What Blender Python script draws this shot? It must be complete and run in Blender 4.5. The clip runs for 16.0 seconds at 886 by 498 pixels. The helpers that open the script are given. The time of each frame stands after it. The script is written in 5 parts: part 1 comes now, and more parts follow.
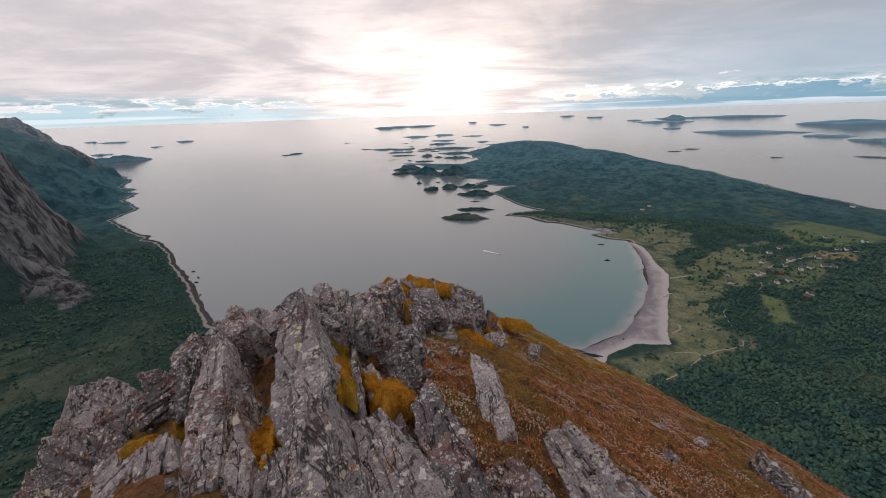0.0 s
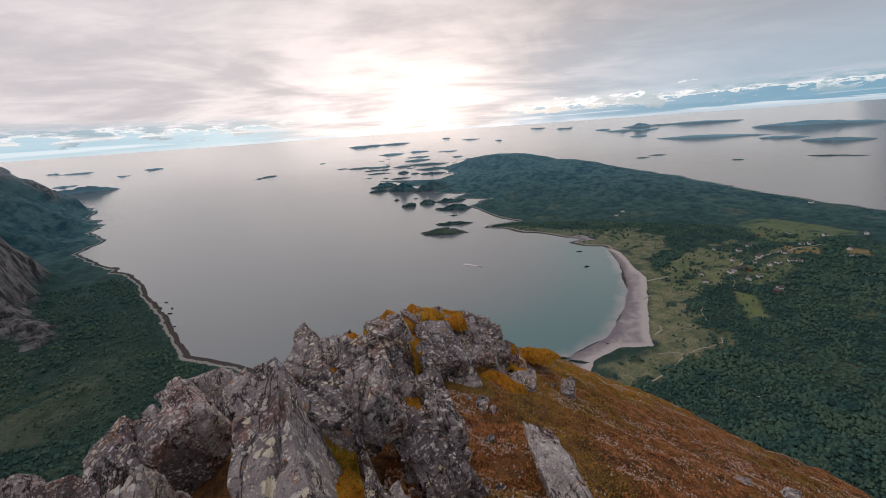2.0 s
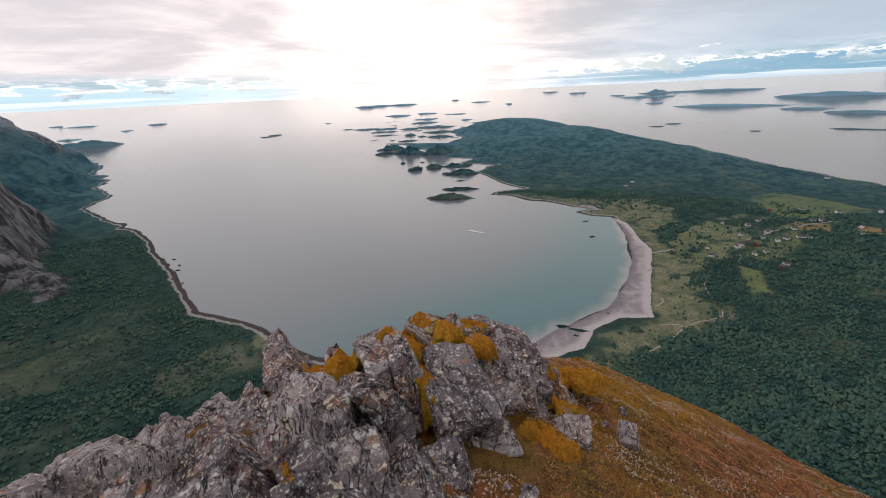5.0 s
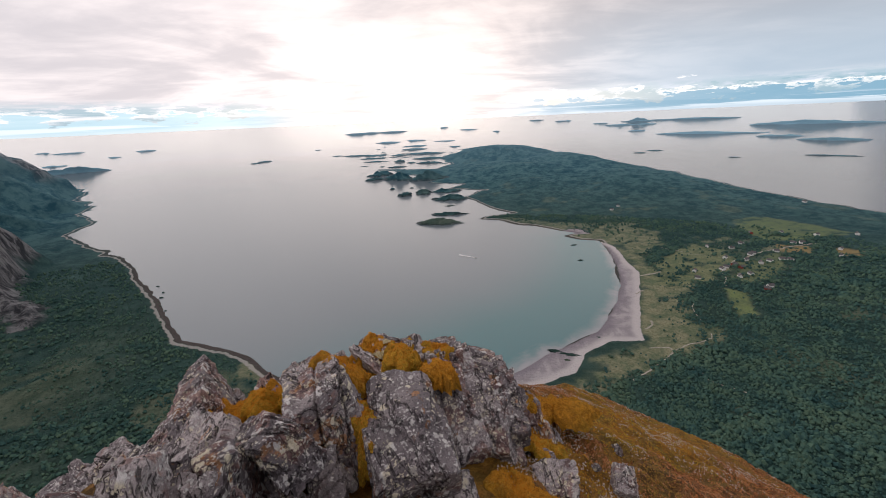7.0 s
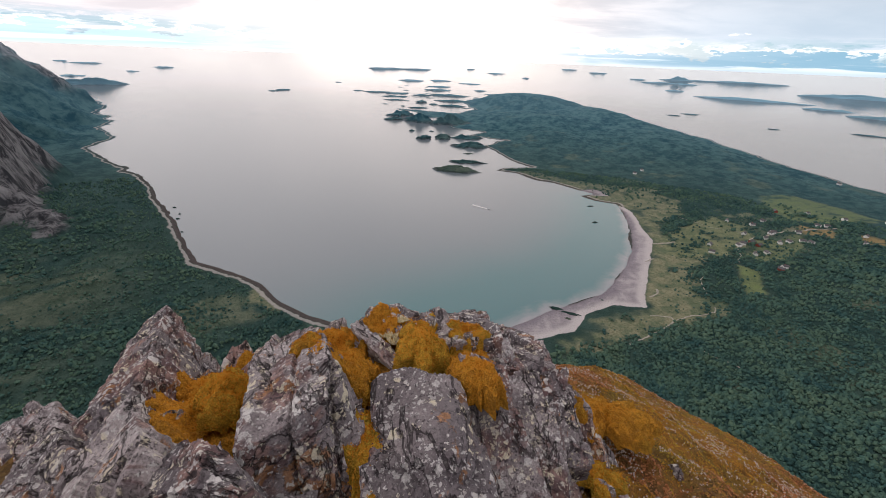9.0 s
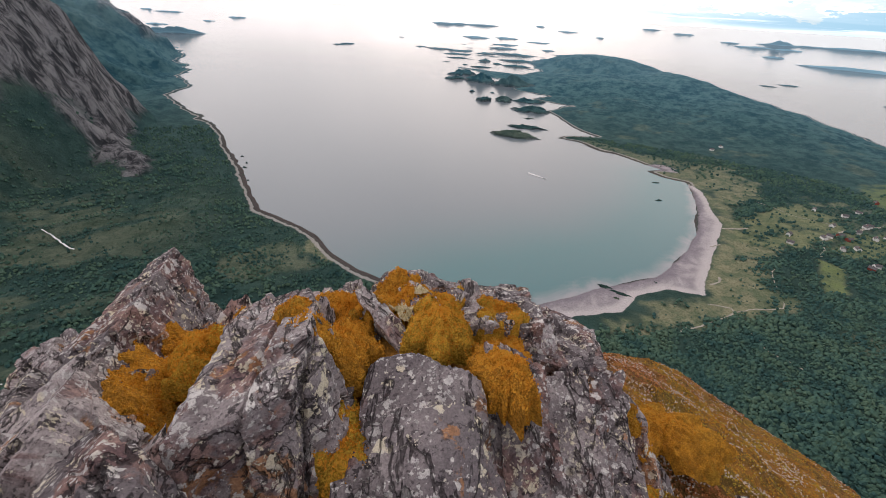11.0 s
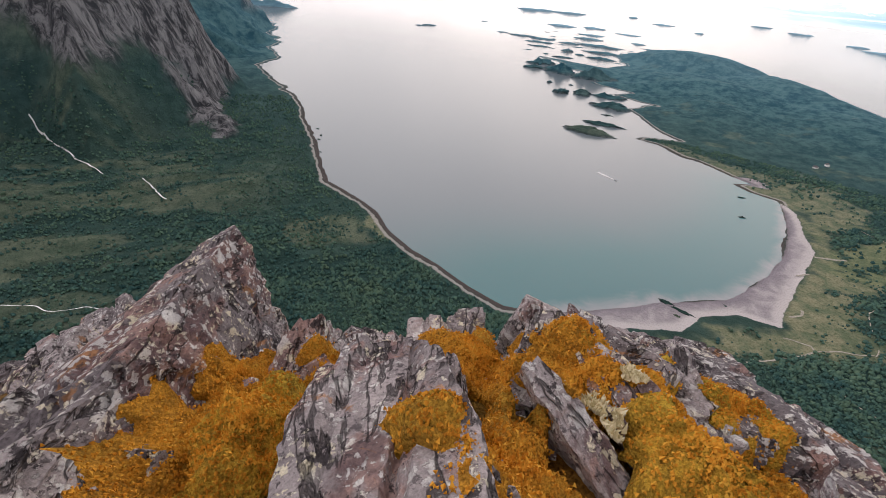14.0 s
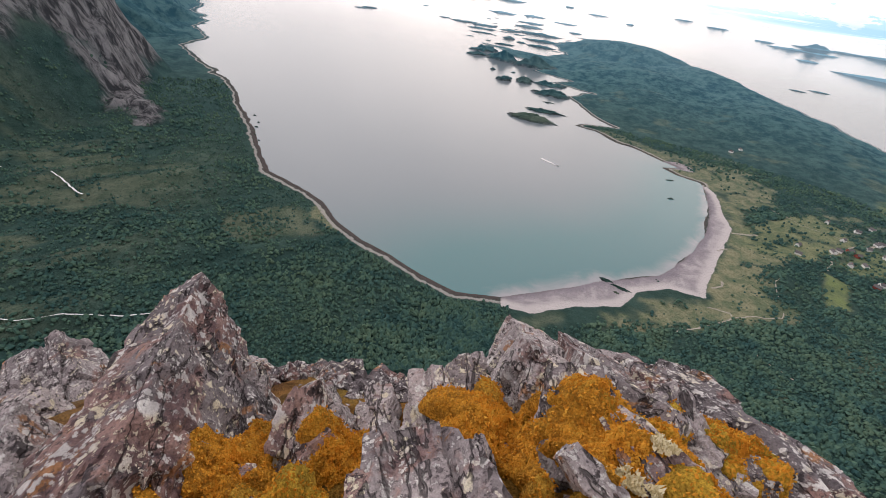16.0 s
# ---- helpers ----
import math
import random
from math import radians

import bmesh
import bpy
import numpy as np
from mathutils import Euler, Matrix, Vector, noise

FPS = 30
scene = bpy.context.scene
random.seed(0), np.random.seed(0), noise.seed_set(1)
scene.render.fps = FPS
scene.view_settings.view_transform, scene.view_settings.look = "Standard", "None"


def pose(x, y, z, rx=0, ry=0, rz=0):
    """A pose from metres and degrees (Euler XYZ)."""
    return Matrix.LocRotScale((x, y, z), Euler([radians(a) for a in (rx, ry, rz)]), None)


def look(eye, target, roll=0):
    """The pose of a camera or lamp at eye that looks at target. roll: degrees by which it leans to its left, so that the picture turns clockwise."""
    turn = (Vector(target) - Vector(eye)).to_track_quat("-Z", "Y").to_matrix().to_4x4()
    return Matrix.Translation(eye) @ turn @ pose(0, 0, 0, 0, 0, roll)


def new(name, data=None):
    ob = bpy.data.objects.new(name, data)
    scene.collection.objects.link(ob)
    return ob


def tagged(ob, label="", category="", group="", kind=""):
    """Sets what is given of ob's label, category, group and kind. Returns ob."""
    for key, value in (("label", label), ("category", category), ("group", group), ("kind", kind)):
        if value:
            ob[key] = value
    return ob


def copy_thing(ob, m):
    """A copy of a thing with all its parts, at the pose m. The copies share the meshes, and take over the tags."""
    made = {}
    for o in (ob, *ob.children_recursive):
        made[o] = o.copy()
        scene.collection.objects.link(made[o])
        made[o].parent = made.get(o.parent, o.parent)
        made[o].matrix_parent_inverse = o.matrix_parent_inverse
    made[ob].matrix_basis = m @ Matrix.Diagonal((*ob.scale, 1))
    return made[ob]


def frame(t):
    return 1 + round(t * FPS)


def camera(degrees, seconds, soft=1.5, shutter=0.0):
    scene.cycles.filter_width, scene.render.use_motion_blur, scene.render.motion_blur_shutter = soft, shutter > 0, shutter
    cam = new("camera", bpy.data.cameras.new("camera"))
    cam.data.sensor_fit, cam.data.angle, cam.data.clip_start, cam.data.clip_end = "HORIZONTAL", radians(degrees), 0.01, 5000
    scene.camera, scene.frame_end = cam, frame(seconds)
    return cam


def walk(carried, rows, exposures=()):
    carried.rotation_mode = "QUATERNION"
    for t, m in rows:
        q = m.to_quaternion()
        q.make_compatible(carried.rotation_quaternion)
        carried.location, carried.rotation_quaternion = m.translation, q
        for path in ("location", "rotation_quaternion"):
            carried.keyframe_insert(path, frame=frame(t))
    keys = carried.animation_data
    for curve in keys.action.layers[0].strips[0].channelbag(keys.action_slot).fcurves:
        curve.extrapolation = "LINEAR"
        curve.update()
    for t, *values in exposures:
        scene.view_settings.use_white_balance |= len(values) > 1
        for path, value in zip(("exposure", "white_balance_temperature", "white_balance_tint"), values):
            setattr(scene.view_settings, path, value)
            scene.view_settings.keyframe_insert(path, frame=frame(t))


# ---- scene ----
cam = camera(96.43, 16.0, 0.8)
PATH = [
    (0.0, pose(0.000, 0.000, 1.700, 71.23, 1.78, -0.03)),
    (0.5, pose(-0.007, 0.317, 1.576, 73.21, 1.74, -3.73)),
    (1.0, pose(-0.073, 0.740, 1.453, 72.70, 2.25, 0.59)),
    (1.5, pose(-0.290, 1.062, 1.429, 70.68, 3.97, -2.27)),
    (2.0, pose(-0.458, 1.381, 1.390, 73.23, 3.94, -3.66)),
    (2.5, pose(-0.408, 1.913, 1.330, 75.16, 0.80, -4.12)),
    (3.0, pose(-0.412, 2.213, 1.409, 68.82, 0.11, -2.41)),
    (3.2, pose(-0.453, 2.303, 1.425, 70.38, 0.15, -2.41)),
    (5.3, pose(-0.578, 3.491, 1.025, 68.16, 3.02, -2.99)),
    (5.5, pose(-0.583, 3.587, 0.898, 69.17, -0.02, -5.76)),
    (5.9, pose(-0.439, 3.601, 0.575, 71.27, -1.68, -7.68)),
    (6.0, pose(-0.334, 3.587, 0.571, 67.63, 1.17, -3.92)),
    (6.5, pose(-0.183, 3.723, 0.669, 62.64, 1.14, -2.85)),
    (7.0, pose(-0.192, 3.959, 0.672, 71.81, 2.41, -3.96)),
    (7.5, pose(-0.184, 4.289, 0.599, 65.80, 5.12, -3.21)),
    (8.0, pose(-0.232, 4.637, 0.537, 63.77, 2.56, 0.74)),
    (8.5, pose(-0.361, 4.972, 0.417, 63.05, -1.76, -0.48)),
    (9.0, pose(-0.399, 5.149, 0.284, 64.30, -2.17, -0.34)),
    (9.5, pose(-0.309, 5.303, -0.022, 66.27, -4.14, 7.64)),
    (9.7, pose(-0.273, 5.370, -0.014, 64.73, -4.38, 7.49)),
    (11.8, pose(-0.347, 5.961, -0.067, 58.52, -2.64, 8.33)),
    (12.0, pose(-0.378, 6.043, -0.084, 60.64, -2.55, 6.20)),
    (12.5, pose(-0.427, 6.154, -0.101, 59.13, -2.66, 3.52)),
    (13.0, pose(-0.558, 6.326, -0.230, 62.22, -0.02, 4.96)),
    (13.5, pose(-0.786, 6.488, -0.465, 60.50, -2.98, 10.50)),
    (14.0, pose(-1.030, 6.575, -0.499, 56.34, -5.10, 18.70)),
    (14.5, pose(-1.197, 6.662, -0.359, 54.66, -6.60, 15.58)),
    (15.0, pose(-1.284, 6.687, -0.348, 52.47, -6.10, 13.73)),
    (15.5, pose(-1.327, 6.694, -0.328, 53.55, -9.22, 13.67)),
    (16.0, pose(-1.351, 6.744, -0.329, 55.38, -7.27, 11.54)),
]
EXPOSURE = [(0.0, 0.0), (0.5, 0.0), (1.0, -0.1), (2.0, -0.05), (3.2, 0.03), (5.5, 0.28), (6.0, 0.17), (7.0, 0.26), (7.5, 0.08), (8.0, 0.10), (8.5, 0.30), (9.0, 0.48), (9.5, 0.40), (12.0, 0.82), (12.5, 0.76), (13.5, 0.68), (15.0, 0.92), (15.5, 0.92), (16.0, 0.86)]
walk(cam, PATH, exposures=[(t, stops, 6420, 10.5) for t, stops in EXPOSURE])

# ---- light ----
SEA = -420.0          # sea level; the ridge under the first steps is at about 0
SUN_AZ, SUN_EL = 1.5, 3.5


def node(tree, kind, **values):
    """A node with properties and inputs; an input is given by name (spaces as _), a socket is linked."""
    n = tree.nodes.new(kind)
    for key, v in values.items():
        if key.startswith("p_"):
            if key == "p_operation":
                n.operation = v
            elif key == "p_blend":
                n.blend_type = v
            elif key == "p_type":
                n.data_type = v
            elif key == "p_feature":
                n.feature = v
            elif key == "p_dims":
                n.noise_dimensions = v
            elif key == "p_attr":
                n.attribute_name = v
            elif key == "p_clamp":
                n.clamp = v
            continue
        socket = n.inputs[int(key[1:])] if key[0] == "i" and key[1:].isdigit() else n.inputs[key.replace("_", " ")]
        if isinstance(v, bpy.types.NodeSocket):
            tree.links.new(v, socket)
        elif isinstance(v, (tuple, list)) and len(v) == 3 and socket.type == "RGBA":
            socket.default_value = (*v, 1.0)
        else:
            socket.default_value = v
    return n


def calc(tree, op, a, b=0.0, c=None):
    n = node(tree, "ShaderNodeMath", p_operation=op, i0=a, i1=b)
    if c is not None:
        if isinstance(c, bpy.types.NodeSocket):
            tree.links.new(c, n.inputs[2])
        else:
            n.inputs[2].default_value = c
    return n.outputs[0]


def ramp(tree, v, lo, hi, a=0.0, b=1.0):
    n = tree.nodes.new("ShaderNodeMapRange")
    n.interpolation_type = "SMOOTHSTEP"
    for key, x in (("Value", v), ("From Min", lo), ("From Max", hi), ("To Min", a), ("To Max", b)):
        if isinstance(x, bpy.types.NodeSocket):
            tree.links.new(x, n.inputs[key])
        else:
            n.inputs[key].default_value = x
    return n.outputs[0]


def mixc(tree, fac, a, b, blend="MIX"):
    n = tree.nodes.new("ShaderNodeMix")
    n.data_type, n.blend_type = "RGBA", blend
    for socket, x in ((n.inputs[0], fac), (n.inputs[6], a), (n.inputs[7], b)):
        if isinstance(x, bpy.types.NodeSocket):
            tree.links.new(x, socket)
        elif isinstance(x, (tuple, list)):
            socket.default_value = (*x, 1.0)
        else:
            socket.default_value = x
    return n.outputs[2]


def fbm_node(tree, vec, scale, detail=4.0, rough=0.55, distort=0.0):
    return node(tree, "ShaderNodeTexNoise", Vector=vec, Scale=scale, Detail=detail, Roughness=rough, Distortion=distort).outputs[0]


def sky_world():
    w = bpy.data.worlds.new("sky")
    scene.world = w
    w.use_nodes = True
    t = w.node_tree
    t.nodes.clear()
    way = t.nodes.new("ShaderNodeTexCoord").outputs["Generated"]
    xyz = node(t, "ShaderNodeSeparateXYZ", Vector=way).outputs
    up = calc(t, "MAXIMUM", xyz[2], 0.0)
    az = calc(t, "ARCTAN2", xyz[0], xyz[1])
    clear = t.nodes.new("ShaderNodeTexSky")
    clear.sky_type, clear.sun_disc = "NISHITA", False
    clear.sun_elevation, clear.sun_rotation = radians(SUN_EL), radians(SUN_AZ)
    blue = mixc(t, 0.85, node(t, "ShaderNodeMix", p_type="RGBA", p_blend="MULTIPLY", i0=1.0, i6=clear.outputs[0], i7=(0.1, 0.1, 0.1)).outputs[2], (0.20, 0.37, 0.48))
    # the cloud deck, seen from below: it thins out towards the horizon
    k = calc(t, "ADD", up, 0.11)
    deck = node(t, "ShaderNodeCombineXYZ", X=calc(t, "DIVIDE", xyz[0], k), Y=calc(t, "DIVIDE", xyz[1], k), Z=0.0).outputs[0]
    big = fbm_node(t, deck, 0.50, 7.0, 0.55, 0.8)
    fine = fbm_node(t, node(t, "ShaderNodeVectorMath", p_operation="MULTIPLY", i0=deck, i1=(0.9, 1.5, 1.0)).outputs[0], 1.3, 6.0, 0.58, 0.5)
    lumps = calc(t, "ADD", calc(t, "MULTIPLY", big, 0.68), calc(t, "MULTIPLY", fine, 0.32))
    shade = ramp(t, lumps, 0.39, 0.61)
    cloud = mixc(t, shade, (0.43, 0.402, 0.418), (0.61, 0.556, 0.556))
    cloud = node(t, "ShaderNodeVectorMath", p_operation="SCALE", i0=cloud, Scale=ramp(t, az, -0.7, 0.75, 1.12, 0.63)).outputs[0]
    cloud = mixc(t, calc(t, "MULTIPLY", ramp(t, az, 0.05, 0.60), ramp(t, up, 0.30, 0.05)), cloud, (0.33, 0.40, 0.47))
    # far banks and streaks just over the horizon
    streak = node(t, "ShaderNodeCombineXYZ", X=calc(t, "MULTIPLY", az, 1.6), Y=calc(t, "MULTIPLY", up, 46.0), Z=0.3).outputs[0]
    bank = fbm_node(t, streak, 1.5, 6.0, 0.6, 0.4)
    puff = fbm_node(t, node(t, "ShaderNodeCombineXYZ", X=calc(t, "MULTIPLY", az, 14.0), Y=calc(t, "MULTIPLY", up, 60.0), Z=0.0).outputs[0], 1.6, 5.0, 0.6)
    side = calc(t, "MAXIMUM", ramp(t, az, -0.12, -0.42), ramp(t, az, 0.16, 0.34))
    low = calc(t, "MULTIPLY", ramp(t, up, 0.065, 0.030), side)
    gap = calc(t, "MULTIPLY", low, ramp(t, bank, 0.40, 0.52))
    gap = calc(t, "MULTIPLY", gap, ramp(t, calc(t, "SUBTRACT", puff, calc(t, "MULTIPLY", ramp(t, up, 0.018, 0.045), 0.42)), -0.02, 0.12))
    strip = calc(t, "MULTIPLY", calc(t, "MULTIPLY", ramp(t, up, 0.062, 0.050), ramp(t, up, 0.002, 0.010)), ramp(t, az, 0.20, 0.34))
    strip = calc(t, "MULTIPLY", strip, ramp(t, calc(t, "SUBTRACT", puff, calc(t, "MULTIPLY", ramp(t, up, 0.022, 0.056), 0.42)), 0.24, 0.34))
    gap = calc(t, "MAXIMUM", gap, strip)
    col = mixc(t, gap, mixc(t, calc(t, "MULTIPLY", low, 0.75), cloud, mixc(t, ramp(t, bank, 0.40, 0.60), (0.76, 0.74, 0.74), (0.50, 0.55, 0.62))), blue)
    # the banks end in bright heaps over a strip of clear blue
    heap = fbm_node(t, node(t, "ShaderNodeCombineXYZ", X=calc(t, "MULTIPLY", az, 11.0), Y=calc(t, "MULTIPLY", up, 40.0), Z=0.0).outputs[0], 1.3, 6.0, 0.62)
    for where, base, colour in ((ramp(t, az, 0.13, 0.34), 0.006, (0.165, 0.310, 0.415)), (ramp(t, az, -0.20, -0.42), 0.006, (0.40, 0.55, 0.62))):
        brim = calc(t, "ADD", base, calc(t, "MULTIPLY", calc(t, "SUBTRACT", heap, 0.34), 0.125))
        over = calc(t, "SUBTRACT", up, brim)
        col = mixc(t, calc(t, "MULTIPLY", where, ramp(t, over, 0.003, -0.003, 0.0, 0.92)), col, colour)
        white = calc(t, "MULTIPLY", calc(t, "MULTIPLY", ramp(t, over, -0.003, 0.002), ramp(t, over, 0.016, 0.004)), ramp(t, heap, 0.42, 0.58))
        col = mixc(t, calc(t, "MULTIPLY", white, calc(t, "MULTIPLY", where, 0.85)), col, (0.80, 0.79, 0.78))
        line = calc(t, "MULTIPLY", ramp(t, bank, 0.52, 0.60), ramp(t, up, 0.020, 0.010))
        col = mixc(t, calc(t, "MULTIPLY", line, calc(t, "MULTIPLY", where, 0.7)), col, (0.70, 0.74, 0.77))
    # thick air over the horizon
    col = mixc(t, ramp(t, up, 0.008, 0.0, 0.0, 0.8), col, mixc(t, ramp(t, az, -0.2, 0.5), (0.50, 0.59, 0.63), (0.38, 0.47, 0.545)))
    # the veiled sun
    along = calc(t, "POWER", calc(t, "MULTIPLY", calc(t, "SUBTRACT", az, radians(SUN_AZ)), 0.74), 2.0)
    above = calc(t, "POWER", calc(t, "MULTIPLY", calc(t, "SUBTRACT", up, math.sin(radians(SUN_EL))), 1.30), 2.0)
    off = calc(t, "POWER", calc(t, "ADD", along, above), 0.5)
    wide = calc(t, "POWER", 2.718, calc(t, "MULTIPLY", calc(t, "POWER", calc(t, "DIVIDE", off, 0.36), 2.0), -1.0))
    core = calc(t, "POWER", 2.718, calc(t, "MULTIPLY", calc(t, "POWER", calc(t, "DIVIDE", off, 0.13), 2.0), -1.0))
    veil = calc(t, "ADD", 0.55, calc(t, "MULTIPLY", shade, 0.6))
    glow = calc(t, "MULTIPLY", calc(t, "ADD", calc(t, "MULTIPLY", wide, 0.38), calc(t, "MULTIPLY", core, 0.52)), veil)
    lit = node(t, "ShaderNodeVectorMath", p_operation="SCALE", i0=(1.0, 0.80, 0.67), Scale=glow).outputs[0]
    out = mixc(t, 1.0, col, lit, "ADD")
    bg = node(t, "ShaderNodeBackground", Color=out, Strength=1.25)
    t.links.new(bg.outputs[0], t.nodes.new("ShaderNodeOutputWorld").inputs[0])


sky_world()
sun = new("sun", bpy.data.lights.new("sun", "SUN"))
sun.data.energy, sun.data.angle, sun.data.color = 0.7, radians(95), (1.0, 0.90, 0.80)
sun.matrix_world = look((0, 0, 50), (-10 * math.sin(radians(SUN_AZ)) * 5, -50, 50 - 50 * math.tan(radians(24))))

# ---- materials ----


def material(name):
    m = bpy.data.materials.new(name)
    m.use_nodes = True
    m.node_tree.nodes.clear()
    t = m.node_tree
    out = t.nodes.new("ShaderNodeOutputMaterial")
    s = t.nodes.new("ShaderNodeBsdfPrincipled")
    t.links.new(s.outputs[0], out.inputs[0])
    return m, t, s


def put(t, s, colour=None, rough=None, height=None, bump=0.5, dist=0.02, spec=None):
    for key, v in (("Base Color", colour), ("Roughness", rough), ("Specular IOR Level", spec)):
        if v is None:
            continue
        if isinstance(v, bpy.types.NodeSocket):
            t.links.new(v, s.inputs[key])
        else:
            s.inputs[key].default_value = (*v, 1.0) if isinstance(v, tuple) else v
    if height is not None:
        b = node(t, "ShaderNodeBump", Strength=bump, Distance=dist, Height=height)
        t.links.new(b.outputs[0], s.inputs["Normal"])


def rock_material():
    """Foliated grey rock with round crusts of pale lichen at two sizes, black specks, and maroon and rusty stains."""
    m, t, s = material("lichened_rock")
    p = t.nodes.new("ShaderNodeTexCoord").outputs["Object"]
    rnd = t.nodes.new("ShaderNodeObjectInfo").outputs["Random"]
    p = node(t, "ShaderNodeVectorMath", p_operation="ADD", i0=p, i1=node(t, "ShaderNodeCombineXYZ", X=calc(t, "MULTIPLY", rnd, 37.0), Y=calc(t, "MULTIPLY", rnd, 11.0), Z=0.0).outputs[0]).outputs[0]
    along = node(t, "ShaderNodeVectorMath", p_operation="MULTIPLY", i0=p, i1=(1.0, 0.8, 0.30)).outputs[0]
    big = fbm_node(t, p, 2.2, 5.0, 0.6)
    streak = fbm_node(t, along, 14.0, 7.0, 0.66, 0.3)
    mid = fbm_node(t, p, 9.0, 6.0, 0.65, 0.3)
    fine = fbm_node(t, p, 90.0, 5.0, 0.7)
    tone = calc(t, "ADD", calc(t, "MULTIPLY", rnd, 0.42), calc(t, "MULTIPLY", big, 0.58))
    c = mixc(t, ramp(t, tone, 0.30, 0.68), (0.170, 0.150, 0.160), (0.50, 0.445, 0.445))
    c = mixc(t, ramp(t, streak, 0.36, 0.56), mixc(t, 0.20, c, (0.085, 0.070, 0.080)), c)
    c = mixc(t, ramp(t, mid, 0.40, 0.52), mixc(t, 0.30, c, (0.10, 0.080, 0.092)), c)
    # maroon and rusty stains in broad patches
    rust = fbm_node(t, p, 2.3, 8.0, 0.64, 0.5)
    c = mixc(t, calc(t, "MULTIPLY", ramp(t, calc(t, "ADD", rust, calc(t, "MULTIPLY", calc(t, "FRACT", calc(t, "MULTIPLY", rnd, 7.3)), 0.10)), 0.575, 0.63), 0.70), c, mixc(t, ramp(t, mid, 0.42, 0.58), (0.125, 0.062, 0.062), (0.33, 0.190, 0.160)))
    ochre = calc(t, "MULTIPLY", ramp(t, fbm_node(t, p, 3.6, 7.0, 0.66, 0.6), 0.60, 0.64), 0.8)
    c = mixc(t, ochre, c, mixc(t, ramp(t, mid, 0.4, 0.6), (0.26, 0.120, 0.045), (0.48, 0.245, 0.115)))
    # black crust
    dark = ramp(t, fbm_node(t, p, 8.0, 9.0, 0.72), 0.580, 0.600)
    c = mixc(t, calc(t, "MULTIPLY", dark, 0.85), c, (0.030, 0.025, 0.030))
    grain = fbm_node(t, p, 40.0, 6.0, 0.7)
    c = mixc(t, ramp(t, grain, 0.56, 0.60, 0.0, 0.70), c, (0.050, 0.041, 0.047))
    # pale crusts: where they grow, then the round patches themselves
    grown = fbm_node(t, p, 3.2, 4.0, 0.6, 0.3)
    jitter = node(t, "ShaderNodeVectorMath", p_operation="SCALE", i0=node(t, "ShaderNodeTexNoise", Vector=p, Scale=26.0, Detail=5.0, Roughness=0.7).outputs[1], Scale=0.080).outputs[0]
    spot_at = node(t, "ShaderNodeVectorMath", p_operation="ADD", i0=p, i1=jitter).outputs[0]
    cover = None
    for scale, size, share in ((8.0, 0.40, 0.13), (18.0, 0.44, 0.50), (40.0, 0.44, 0.60)):
        cell = node(t, "ShaderNodeTexVoronoi", Vector=spot_at, Scale=scale)
        pick = node(t, "ShaderNodeSeparateColor", Color=cell.outputs["Color"]).outputs
        wide = calc(t, "MULTIPLY", calc(t, "ADD", 0.45, calc(t, "MULTIPLY", pick[1], 0.55)), size)
        spot = calc(t, "MULTIPLY", ramp(t, calc(t, "SUBTRACT", cell.outputs["Distance"], wide), 0.03, -0.03), calc(t, "LESS_THAN", pick[0], calc(t, "MULTIPLY", ramp(t, grown, 0.36, 0.60, 0.25, 1.6), share)))
        cover = spot if cover is None else calc(t, "MAXIMUM", cover, spot)
    ragged = ramp(t, fbm_node(t, p, 10.0, 9.0, 0.68, 0.2), 0.605, 0.620)
    cover = calc(t, "MAXIMUM", cover, ragged)
    pale = mixc(t, ramp(t, fbm_node(t, p, 4.0, 3.0), 0.50, 0.62), mixc(t, ramp(t, mid, 0.4, 0.6), (0.58, 0.56, 0.56), (0.80, 0.78, 0.76)), (0.80, 0.73, 0.56))
    pale = mixc(t, ramp(t, fine, 0.50, 0.62), pale, mixc(t, 0.55, pale, (0.17, 0.15, 0.15)))
    c = mixc(t, calc(t, "MULTIPLY", cover, 0.90), c, pale)
    c = node(t, "ShaderNodeVectorMath", p_operation="SCALE", i0=c, Scale=ramp(t, fine, 0.25, 0.75, 0.68, 1.26)).outputs[0]
    crack = calc(t, "ABSOLUTE", calc(t, "SUBTRACT", fbm_node(t, along, 4.0, 5.0, 0.58, 0.5), 0.5))
    split = ramp(t, crack, 0.003, 0.014)
    c = mixc(t, split, mixc(t, 0.75, c, (0.025, 0.020, 0.022)), c)
    h = calc(t, "ADD", calc(t, "ADD", calc(t, "MULTIPLY", streak, 0.40), calc(t, "MULTIPLY", grain, 0.45)), calc(t, "ADD", calc(t, "MULTIPLY", split, 0.7), calc(t, "MULTIPLY", cover, 0.10)))
    put(t, s, c, 0.88, h, 1.0, 0.04, 0.25)
    return m


